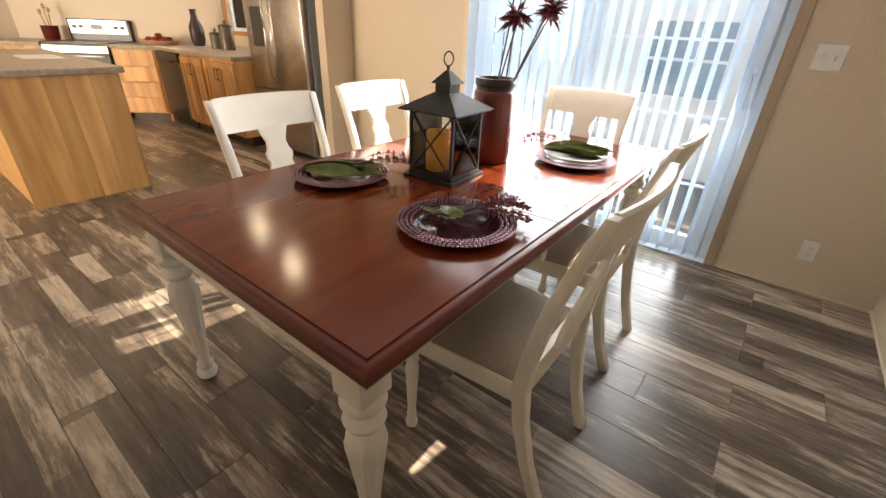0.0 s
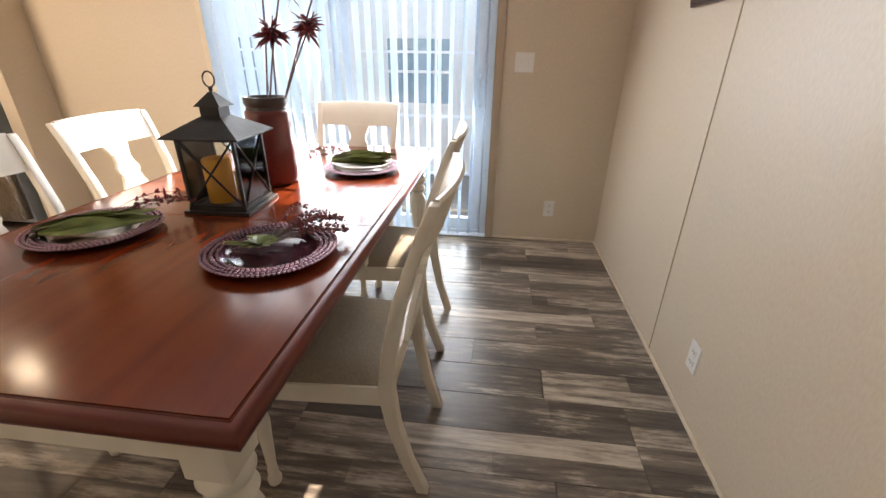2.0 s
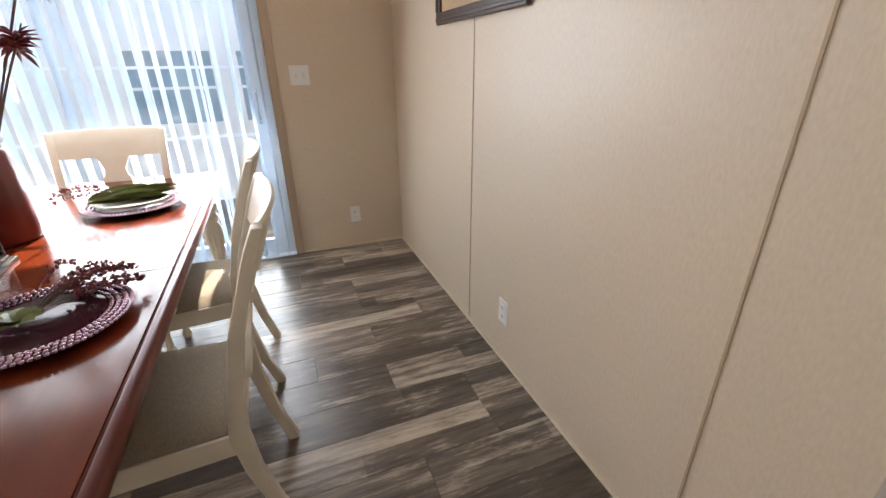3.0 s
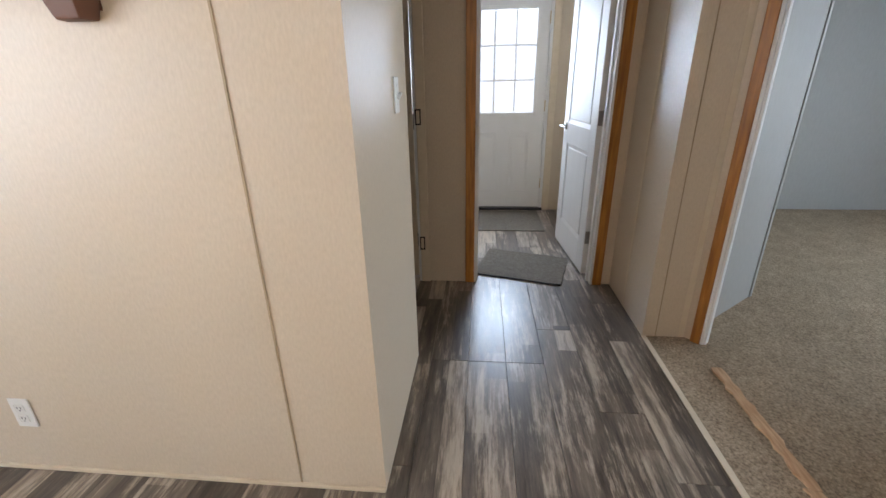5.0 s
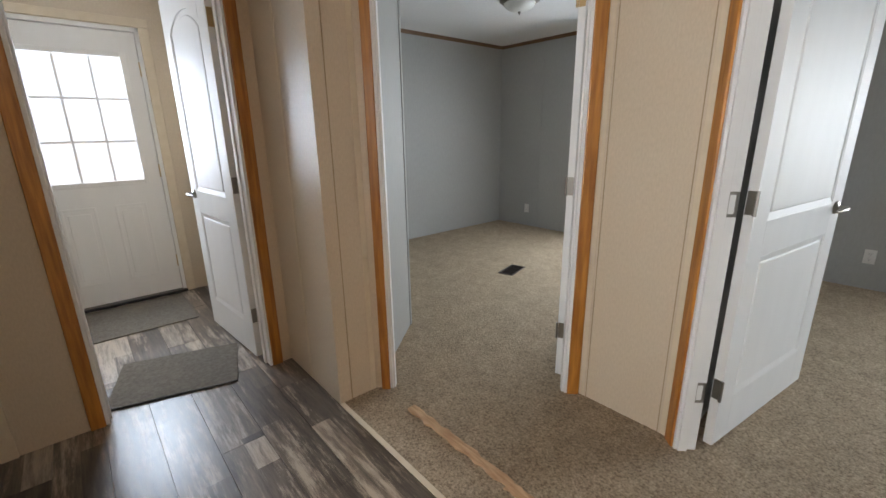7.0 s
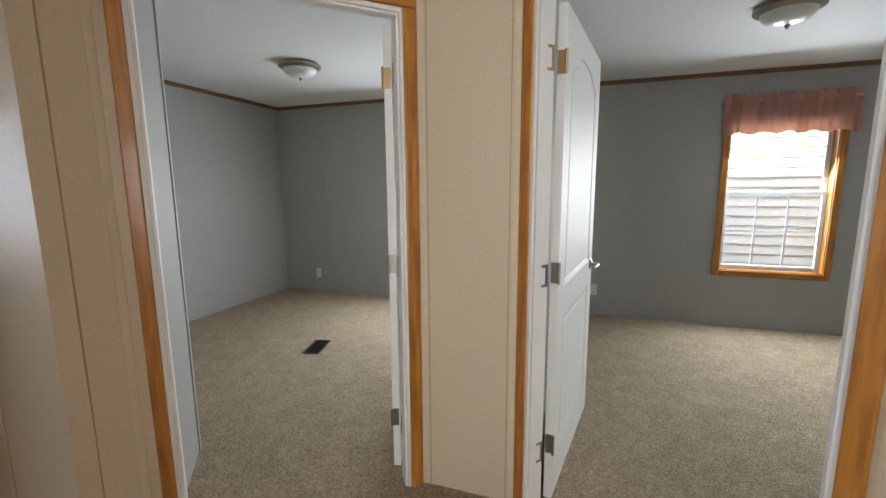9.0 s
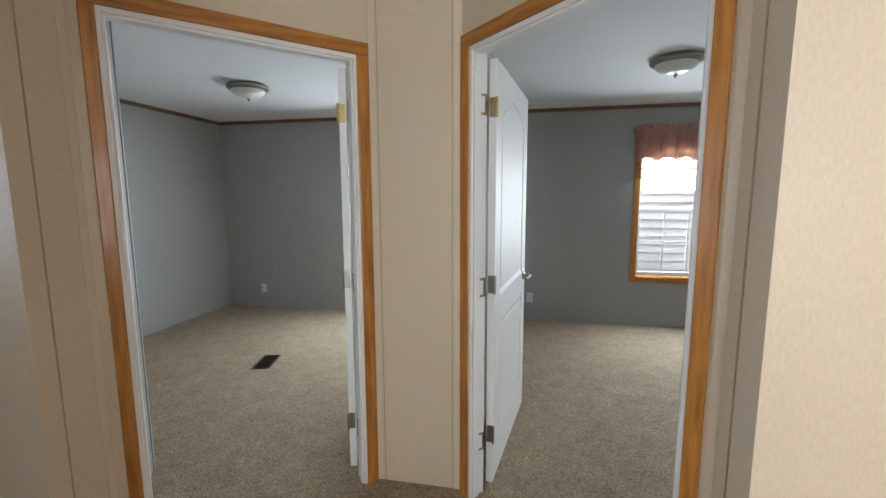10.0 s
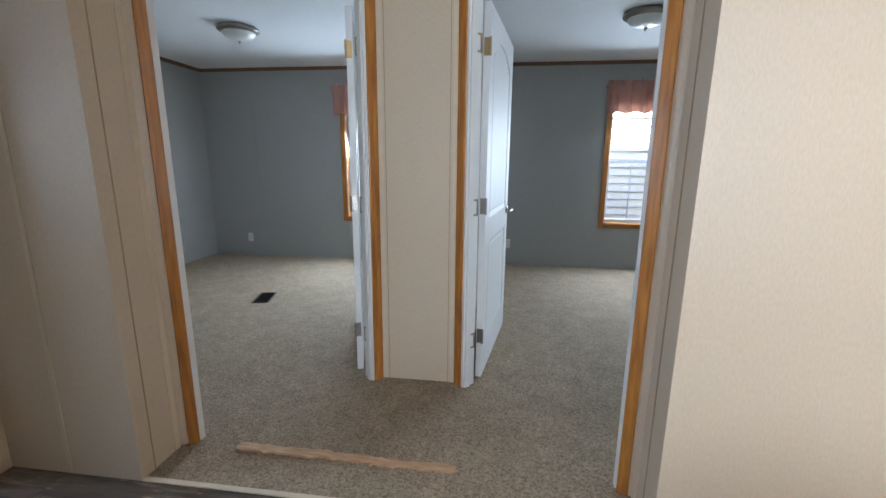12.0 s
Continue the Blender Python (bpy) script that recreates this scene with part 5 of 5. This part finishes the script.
plate(pose(-1.378, 0.890, TZ), "dark plum charger plate with a beaded rim on the table")
plate(pose(-1.982, 0.950, TZ), "dark plum charger plate with a beaded rim on the table")
plate(pose(-1.402, 1.845, TZ), "dark plum charger plate with a beaded rim on the table")
sp = thing("salad_plate", "plum salad plate stacked on a charger plate", "plate", pose(-1.402, 1.845, TZ + 0.0235))
part("dish", lathe(bmesh.new(), [(0.0, 0.007), (0.088, 0.007), (0.110, 0.014), (0.138, 0.020), (0.140, 0.018), (0.110, 0.010), (0.088, 0.002), (0.0, 0.002)], 56), PLATE, sp, "", True)
part("silver_rim", lathe(bmesh.new(), [(0.134, 0.0195), (0.138, 0.0222), (0.1415, 0.0215), (0.141, 0.0185)], 56), NICKEL, sp, "silvery rim", True)


def spray(m, seed, leaves, berries, label, berry_way=0.0, flower=False, spread=0.5, reach=0.13, size=1.0):
    """Silk leaves in a bunch, with berry sprays that start at their foot."""
    r = random.Random(seed)
    s = thing("silk_spray", label, "silk spray", m)
    for i in range(leaves):
        bm = bmesh.new()
        a = r.uniform(-0.22, 0.22)
        x = r.uniform(-0.15, -0.02)
        leaf(bm, (x, r.uniform(-0.035, 0.035), 0.012 + 0.022 * r.random()), (math.cos(a), math.sin(a), r.uniform(0.0, 0.12)), size * r.uniform(0.13, 0.22), size * r.uniform(0.026, 0.055), r.uniform(0.0, 0.012), r.uniform(-0.9, 0.9))
        part("leaf", bm, LEAF, s)
    if berries:
        be = bmesh.new()
        for i in range(berries):
            a = berry_way + r.uniform(-spread, spread)
            n = 9
            lift = r.uniform(0.02, 0.07)
            path = [Vector((math.cos(a) * reach * 1.5 * u, math.sin(a) * reach * 1.5 * u, 0.012 + lift * math.sin(u * 2.4))) for u in [k / n for k in range(n + 1)]]
            part("stem", sweep(bmesh.new(), path, 0.0014, 5), STALK, s)
            for p in path[4:]:
                for _ in range(5):
                    ico(be, p + Vector((r.uniform(-0.009, 0.009), r.uniform(-0.009, 0.009), r.uniform(-0.006, 0.009))), r.uniform(0.0032, 0.0055))
        tagged(part("seed_head", be, BERRY, s, "clusters of burgundy berries", True), kind="stuff")
    if flower:
        for i in range(11):
            fb = bmesh.new()
            a = 6.283 * i / 11
            leaf(fb, (-0.01, -0.01, 0.014), (math.cos(a), math.sin(a), 0.5), 0.055, 0.034, 0.01, 0.2)
            part("leaf", fb, LEAF, s)


spray(pose(-1.40, 0.905, TZ + 0.006), 11, 3, 12, "burgundy berry spray with dark leaves on a plum plate", math.radians(52), True, 0.55, 0.15, 0.45)
spray(pose(-1.99, 0.945, TZ + 0.010, 0, 0, 42), 12, 40, 5, "olive silk leaves with burgundy berries on a plum plate", 0.1, False, 0.25, 0.19)
spray(pose(-1.40, 1.84, TZ + 0.034, 0, 0, 15), 13, 34, 4, "olive silk leaves with burgundy berries on stacked plates", math.pi, False, 0.2, 0.16)

# ---- kitchen ----
KX, KY = -7.12, 2.26       # where the slanted run meets the straight one


def slant(a, back=0.0, z=0.0):
    """A place along the slanted run: a metres before its end, back metres behind its face."""
    k = math.sqrt(0.5)
    return (KX - k * (a + back), KY - k * (a - back), z)


def cabinet(m, w, label, doors=1, drawers=0):
    """A base unit, its face in the plane y = 0 of m, x across, body behind it."""
    c = thing("base_cabinet", label, "cabinet", m, group="kitchen base cabinets")
    part("body", B(0.002, 0.0, 0.10, w - 0.002, 0.56, 0.87), HICKORY, c, "", False)
    part("toe_kick", B(0.002, 0.06, 0.0, w - 0.002, 0.5, 0.10), DARKWOOD, c)
    g = 0.012
    if drawers:
        hgt = 0.75 / drawers
        for i in range(drawers):
            z = 0.11 + i * hgt
            part("drawer_front", B(0.02, -0.02, z + g / 2, w - 0.02, -0.0005, z + hgt - g / 2, bevel=0.004), HICKORY, c, "hickory drawer front")
    else:
        dw = (w - 0.03) / doors
        for i in range(doors):
            x0 = 0.015 + i * dw + 0.004
            x1 = x0 + dw - 0.008
            d = part("cabinet_door", B(x0 + 0.06, -0.014, 0.19, x1 - 0.06, -0.002, 0.77, bevel=0.004), HICKORY, c, "hickory door panel")
            for b in ((x0, 0.13, x0 + 0.058, 0.84), (x1 - 0.058, 0.13, x1, 0.84), (x0 + 0.058, 0.13, x1 - 0.058, 0.188), (x0 + 0.058, 0.772, x1 - 0.058, 0.84)):
                part("door_rail", B(b[0], -0.022, b[1], b[2], -0.0005, b[3], bevel=0.003), HICKORY, d)
            hx = x1 - 0.03 if i % 2 == 0 else x0 + 0.03
            part("handle", sweep(bmesh.new(), [(hx, -0.022, 0.66), (hx, -0.048, 0.67), (hx, -0.048, 0.77), (hx, -0.022, 0.78)], 0.005, 8), BLACK, d, "dark bar handle", True)
    return c


# the straight run looks to -y, the slanted run towards the dining table
cabinet(pose(-5.86, KY, 0), 0.66, "hickory base cabinet with two doors and dark handles", 2)
cabinet(pose(-6.43, KY, 0), 0.565, "hickory base cabinet with two doors and dark handles", 2)
cabinet(pose(*slant(0.50), 0, 0, 45), 0.498, "hickory base cabinet with four drawers", 0, 4)
cabinet(pose(*slant(2.08), 0, 0, 45), 0.80, "hickory base cabinet with two doors and dark handles", 2)
filler = [(KX + 0.001, KY + 0.001), (KX + 0.078, KY + 0.001), (KX + 0.078, KY + 0.5), (KX - 0.40, KY + 0.42)]
tagged(part("corner_filler", slab(bmesh.new(), filler, 0.0, 0.87), HICKORY), "hickory corner filler between the cabinets", "cabinet", "", "structure")


def worktop(outline, name, label):
    tagged(part(name, slab(bmesh.new(), outline, 0.871, 0.912, bevel=0.006), LAMINATE), label, "worktop")


worktop([slant(0.50, -0.03)[:2], (KX + 0.012, KY - 0.03), (-5.19, KY - 0.03), (-5.19, 3.212), (-7.11, 3.212), slant(0.50, 0.66)[:2]], "worktop", "brown stone-look laminate worktop round the corner")
worktop([slant(2.08, -0.03)[:2], slant(1.272, -0.03)[:2], slant(1.272, 0.66)[:2], slant(2.08, 0.66)[:2]], "worktop", "brown stone-look laminate worktop beside the range")


def dishwasher():
    d = thing("dishwasher", "black and stainless dishwasher under the worktop", "dishwasher", pose(-7.04, KY, 0))
    part("body", B(0.005, 0.0, 0.09, 0.605, 0.56, 0.868), BLACK, d)
    part("door_panel", B(0.008, -0.028, 0.11, 0.602, -0.001, 0.755, bevel=0.005), BLACK, d, "black front panel")
    part("control_panel", B(0.008, -0.034, 0.76, 0.602, -0.001, 0.866, bevel=0.006), BLACK, d)
    part("steel_edge", B(0.594, -0.030, 0.11, 0.606, -0.002, 0.755, bevel=0.002), STEEL, d, "stainless edge")
    part("handle", sweep(bmesh.new(), [(0.10, -0.03, 0.775), (0.12, -0.055, 0.775), (0.49, -0.055, 0.775), (0.51, -0.03, 0.775)], 0.009, 8), BLACK, d, smooth=True)
    part("toe_panel", B(0.008, 0.04, 0.0, 0.602, 0.06, 0.09), BLACK, d)


dishwasher()


def kitchen_range():
    r = thing("kitchen_range", "stainless and black electric range", "stove", pose(*slant(1.263), 0, 0, 45))
    w = 0.755
    part("body", B(0.0, 0.0, 0.02, w, 0.64, 0.90, bevel=0.004), BLACK, r)
    part("oven_door", B(0.01, -0.03, 0.24, w - 0.01, -0.001, 0.80, bevel=0.006), BLACK, r, "black glass oven door")
    part("door_band", B(0.01, -0.034, 0.80, w - 0.01, -0.001, 0.885, bevel=0.006), STEEL, r, "stainless band")
    part("oven_handle", sweep(bmesh.new(), [(0.06, -0.03, 0.77), (0.07, -0.07, 0.77), (w - 0.07, -0.07, 0.77), (w - 0.06, -0.03, 0.77)], 0.011, 10), STEEL, r, smooth=True)
    part("drawer", B(0.01, -0.026, 0.05, w - 0.01, -0.001, 0.225, bevel=0.005), STEEL, r)
    part("cooktop", B(-0.003, -0.02, 0.90, w + 0.003, 0.58, 0.922, bevel=0.005), BLACK, r, "black glass cooktop")
    part("backguard", B(0.0, 0.58, 0.90, w, 0.66, 1.17, bevel=0.008), BLACK, r)
    part("control_face", B(0.03, 0.570, 1.00, w - 0.03, 0.5795, 1.16, bevel=0.003), STEEL, r, "stainless control panel")
    part("display", B(w / 2 - 0.09, 0.566, 1.05, w / 2 + 0.05, 0.5695, 1.11), BLACK, r, "dark clock display")
    for x in (0.09, 0.17, w - 0.17, w - 0.09):
        part("knob", lathe(bmesh.new(), [(0.022, 0.0), (0.020, 0.025), (0.0, 0.026)], 16, pose(x, 0.570, 1.08, 90)), BLACK, r, smooth=True)


kitchen_range()


def fridge():
    f = thing("refrigerator", "stainless french-door refrigerator in the kitchen", "refrigerator", pose(-5.15, 2.43, 0))
    w, h = 0.93, 1.78
    part("body", B(0.0, 0.06, 0.02, w, 0.72, h, bevel=0.006), mat("fridge_side", (0.42, 0.47, 0.52), None, 10, 0.4, 0.3), f, "pale grey steel sides")
    for x0, x1, s in ((0.004, w / 2 - 0.003, 1), (w / 2 + 0.003, w - 0.004, -1)):
        d = part("door_leaf", B(x0, -0.012, 0.64, x1, 0.055, h, bevel=0.010), STEEL, f, "stainless door", True)
        hx = x1 - 0.045 if s > 0 else x0 + 0.045
        part("handle", sweep(bmesh.new(), [(hx, -0.012, 0.72), (hx, -0.055, 0.76), (hx, -0.068, 1.10), (hx, -0.068, 1.30), (hx, -0.055, 1.62), (hx, -0.012, 1.66)], 0.012, 10), STEEL, d, "bowed steel handle", True)
    d = part("freezer_drawer", B(0.004, -0.012, 0.06, w - 0.004, 0.055, 0.630, bevel=0.010), STEEL, f, "stainless freezer drawer", True)
    part("handle", sweep(bmesh.new(), [(0.10, -0.012, 0.56), (0.13, -0.06, 0.56), (w - 0.13, -0.06, 0.56), (w - 0.10, -0.012, 0.56)], 0.012, 10), STEEL, d, smooth=True)
    part("dispenser", B(0.12, -0.016, 1.02, 0.34, -0.010, 1.36, bevel=0.002), BLACK, f, "dark water dispenser")


fridge()


def island():
    c = thing("kitchen_island", "hickory kitchen island with a stone-look top", "kitchen island", pose(-4.62, 0.345, 0))
    part("body", B(-2.0, 0.012, 0.0, -0.022, 0.70, 0.87), HICKORY, c)
    xs = [0.0, 0.13, 0.29, 0.41, 0.55, 0.72]
    for a, b in zip(xs, xs[1:]):
        part("end_board", B(-0.02, a + 0.0002, 0.0, 0.0, b - 0.0002, 0.87, bevel=0.0003), HICKORY, c, "hickory end board with strong grain")
    part("corner_moulding", B(-0.018, 0.7205, 0.0, 0.004, 0.735, 0.87, bevel=0.002), HICKORY, c)
    part("island_top", B(-2.05, -0.28, 0.871, 0.05, 0.765, 0.912, bevel=0.008), LAMINATE, c, "brown stone-look laminate top")


island()


def counter_things():
    z = 0.913
    for x, y, r, h in ((-6.42, 2.72, 0.065, 0.15), (-6.15, 2.72, 0.075, 0.24)):
        c = thing("canister", "grey-brown metal canister with a knobbed lid on the worktop", "canister", pose(x, y, z), group="canisters")
        part("jar", lathe(bmesh.new(), [(r, 0), (r, h), (r * 0.95, h + 0.006)], 28), mat("aged_tin", (0.16, 0.13, 0.10), (0.10, 0.08, 0.06), 14, 0.45, 0.6), c, "", True)
        part("lid", lathe(bmesh.new(), [(r * 1.03, h + 0.002), (r * 1.03, h + 0.02), (r * 0.5, h + 0.035), (0.012, h + 0.04), (0.012, h + 0.055), (0.022, h + 0.066), (0.0, h + 0.072)], 28), DARKRIM, c, "dark knobbed lid", True)
    v = thing("brown_jug", "dark brown tall jug on the worktop", "jug", pose(-7.02, 2.78, z))
    part("jug_body", lathe(bmesh.new(), [(0.06, 0), (0.085, 0.06), (0.085, 0.22), (0.04, 0.32), (0.038, 0.40), (0.05, 0.42)], 28), DARKRIM, v, "", True)
    t = thing("fruit_tray", "round wooden tray with red apples on the worktop", "tray", pose(-7.42, 2.46, z))
    part("tray", lathe(bmesh.new(), [(0.0, 0.0), (0.20, 0.0), (0.23, 0.03), (0.235, 0.05), (0.225, 0.05), (0.20, 0.015), (0.0, 0.012)], 32), STRIP, t, "", True)
    r = random.Random(5)
    for i in range(9):
        a = 6.283 * i / 8
        d = 0.12 if i < 8 else 0.0
        ap = thing("apple", "red apple in a wooden tray", "apple", pose(-7.42 + d * math.cos(a), 2.46 + d * math.sin(a), z + (0.016 if i < 8 else 0.06)), group="apples")
        part("fruit", lathe(bmesh.new(), [(0.010, 0.0), (0.030, 0.006), (0.042, 0.03), (0.042, 0.05), (0.030, 0.068), (0.012, 0.070), (0.0, 0.062)], 16), mat("apple_skin", (0.28, 0.02, 0.015), (0.18, 0.02, 0.01), 20, 0.3), ap, "", True)
        part("stalk", lathe(bmesh.new(), [(0.0015, 0.062), (0.0015, 0.082)], 6), STALK, ap)
    b = thing("red_crock", "dark red utensil crock on the worktop", "crock", pose(*slant(1.40, 0.45, z)))
    part("pot", lathe(bmesh.new(), [(0.075, 0), (0.085, 0.02), (0.090, 0.15), (0.095, 0.165), (0.086, 0.165), (0.080, 0.02), (0.0, 0.015)], 28), REDCLAY, b, "", True)
    for k, (dx, dy, hh) in enumerate(((0.03, 0.02, 0.30), (-0.03, 0.01, 0.34), (0.0, -0.03, 0.28))):
        u = thing("wooden_spoon", "wooden spoon standing in a red crock", "spoon", pose(*slant(1.40, 0.45, z + 0.016)), group="wooden spoons")
        part("shaft", sweep(bmesh.new(), [(dx * 0.3, dy * 0.3, 0.0), (dx * 1.6, dy * 1.6, hh)], 0.006, 8), STRIP, u, smooth=True)
        part("spoon_bowl", lathe(bmesh.new(), [(0.0, 0.0), (0.018, 0.015), (0.022, 0.04), (0.012, 0.065), (0.0, 0.07)], 14, pose(dx * 1.6, dy * 1.6, hh - 0.01)), STRIP, u, smooth=True)
    tagged(part("folded_cloth", B(-5.75, 0.72, 0.9125, -5.35, 0.97, 0.922, bevel=0.003), PLASTIC), "folded white paper on the island top", "paper")


counter_things()


def kitchen_window():
    f = thing("window_3", "white kitchen window over the worktop", "window", kind="structure")
    x0, x1, y, z0, z1 = -7.0, -6.0, 3.22, 1.10, 2.0
    for b in ((x0 - 0.05, y - 0.014, z0 - 0.05, x0, y - 0.001, z1 + 0.05), (x1, y - 0.014, z0 - 0.05, x1 + 0.05, y - 0.001, z1 + 0.05), (x0, y - 0.014, z0 - 0.05, x1, y - 0.001, z0), (x0, y - 0.014, z1, x1, y - 0.001, z1 + 0.05)):
        part("casing", B(*b, bevel=0.003), OAK, f)
    for b in ((x0, y + 0.05, z0, x0 + 0.04, y + 0.08, z1), (x1 - 0.04, y + 0.05, z0, x1, y + 0.08, z1), (x0 + 0.04, y + 0.05, z0, x1 - 0.04, y + 0.08, z0 + 0.04), (x0 + 0.04, y + 0.05, z1 - 0.04, x1 - 0.04, y + 0.08, z1), (x0 + 0.04, y + 0.05, 1.53, x1 - 0.04, y + 0.08, 1.57)):
        part("sash", B(*b, bevel=0.002), VINYL, f)
    g = part("pane", B(x0 + 0.04, y + 0.062, z0 + 0.04, x1 - 0.04, y + 0.066, z1 - 0.04), CLEAR, f, "clear glass pane")
    g.visible_shadow = False


kitchen_window()

# ---- kitchen downlights ----
# the first two mirror in the tabletop; the last two are added, unseen
for x, y in ((-5.14, 2.20), (-4.08, 1.92), (-6.6, 1.2), (-5.5, 0.2)):
    d = thing("downlight", "round warm recessed ceiling light", "ceiling lamp", pose(x, y, H), group="kitchen downlights")
    part("trim_ring", lathe(bmesh.new(), [(0.065, -0.001), (0.085, -0.002), (0.088, -0.006), (0.070, -0.008), (0.064, -0.004)], 32), WHITE, d, "", True)
    part("diffuser", lathe(bmesh.new(), [(0.0, -0.003), (0.064, -0.003), (0.064, -0.001)], 32), BULB, d, "warm glowing diffuser", True)
    l = new("downlight_lamp", bpy.data.lights.new("downlight_lamp", "AREA"))
    l.data.shape, l.data.size, l.data.energy, l.data.color = "DISK", 0.12, DOWN, (1.0, 0.78, 0.52)
    l.matrix_world = look((x, y, H - 0.012), (x, y, 0))


# ---- outdoors ----
def house(name, label, m, width, wall_h, depth, windows, lap=0.13, laps=36, roof=1.4, siding=None, proud=0.019):
    """A sided house, its face in the plane y = 0 of m, body behind it."""
    h = thing(name, label, "house", m)
    siding = siding or SIDING
    # deep laps leave a slit to the greyer backing, which paints their shadow lines
    gap = 0.014 if proud > 0.03 else 0.0
    part("wall", B(-width / 2, 0.02, 0, width / 2, depth, wall_h), siding if proud < 0.03 else LAPSHADE, h)
    first = None
    for i in range(min(laps, int(wall_h / lap))):
        bm = bmesh.new()
        vs = [bm.verts.new(p) for p in ((-width / 2, 0.019 - proud, 0), (width / 2, 0.019 - proud, 0), (width / 2, 0.019, lap - gap), (-width / 2, 0.019, lap - gap), (-width / 2, 0.0195, 0), (width / 2, 0.0195, 0))]
        bm.faces.new((vs[0], vs[1], vs[2], vs[3]))
        bm.faces.new((vs[0], vs[4], vs[5], vs[1]))
        if first is None:
            first = part("siding_board", bm, siding, h, at=pose(0, 0, 0))
        else:
            bm.free()
            same(first, pose(0, 0, i * lap))
    for x0, x1, z0, z1 in windows:
        w = part("window", B(x0, -0.012, z0, x1, 0.005, z1), NGLASS, h, "dark blue window glass")
        for b in ((x0 - 0.07, z0 - 0.07, x0, z1 + 0.07), (x1, z0 - 0.07, x1 + 0.07, z1 + 0.07), (x0, z0 - 0.07, x1, z0), (x0, z1, x1, z1 + 0.07), (x0, (z0 + z1) / 2 - 0.02, x1, (z0 + z1) / 2 + 0.02)):
            part("window_frame", B(b[0], -0.03, b[1], b[2], 0.0, b[3], bevel=0.004), SIDING, w)
    rf = bmesh.new()
    e = 0.25
    a = [rf.verts.new((-width / 2 - e, y, z)) for y, z in ((-e, wall_h), (depth / 2, wall_h + roof), (depth + e, wall_h))]
    b = [rf.verts.new((width / 2 + e, y, z)) for y, z in ((-e, wall_h), (depth / 2, wall_h + roof), (depth + e, wall_h))]
    rf.faces.new((a[0], a[1], b[1], b[0]))
    rf.faces.new((a[1], a[2], b[2], b[1]))
    rf.faces.new((a[2], a[0], b[0], b[2]))
    rf.faces.new(a)
    rf.faces.new(b[::-1])
    part("roof", rf, SHINGLE, h, "grey shingle roof")
    return h


house("neighbour_house", "white sided house with dark windows across the yard", pose(-2.0, 7.0, -0.62), 16, 4.41, 7,
      [(-0.52, 0.52, 1.13, 2.07), (0.86, 1.9, 1.13, 2.07), (-3.6, -2.5, 1.13, 2.07), (-0.52, 0.52, 3.2, 4.1), (-3.6, -2.5, 3.2, 4.1)], 0.20, 26)
house("neighbour_house", "pale tan lap-sided house close behind the bedrooms", pose(0, -7.2, -0.62, 0, 0, 180), 18, 3.0, 7, [], 0.13, 23, siding=TANSIDE, proud=0.045)
house("neighbour_house", "white sided house beyond the entry door", pose(9.5, -0.5, -0.62, 0, 0, -90), 16, 5.4, 7, [], 0.15, 36)


# ---- floor planks ----
PW, PL = 0.178, 1.22
pieces = {}


def plank_piece(w):
    key = round(w, 3)
    if key not in pieces:
        bm = bmesh.new()
        hw, hh = w / 2 - 0.0003, PW / 2 - 0.0003
        top = [bm.verts.new((a * (hw - 0.0008), b * (hh - 0.0008), 0.0)) for a, b in ((-1, -1), (1, -1), (1, 1), (-1, 1))]
        low = [bm.verts.new((a * hw, b * hh, -0.006)) for a, b in ((-1, -1), (1, -1), (1, 1), (-1, 1))]
        bm.faces.new(top)
        for i in range(4):
            bm.faces.new((low[i], low[(i + 1) % 4], top[(i + 1) % 4], top[i]))
        bmesh.ops.recalc_face_normals(bm, faces=bm.faces)
        me = bpy.data.meshes.new("plank")
        bm.to_mesh(me)
        bm.free()
        me.materials.append(PLANK)
        pieces[key] = me
    return pieces[key]


def lay(x0, x1, y0, y1, rng):
    floor = bpy.data.objects["floor"]
    rows = math.ceil((y1 - y0) / PW)
    for r in range(rows):
        y = y0 + (r + 0.5) * PW
        x = x0 - rng.choice((0.0, 0.3, 0.61, 0.92)) - 0.1
        while x < x1:
            a, b = max(x, x0), min(x + PL, x1)
            if b - a > 0.05:
                o = new("plank", plank_piece(b - a))
                o.parent = floor
                o.matrix_basis = pose((a + b) / 2, y, 0)
            x += PL


rng = random.Random(7)
lay(-8.95, 3.33, YS, 3.22, rng)
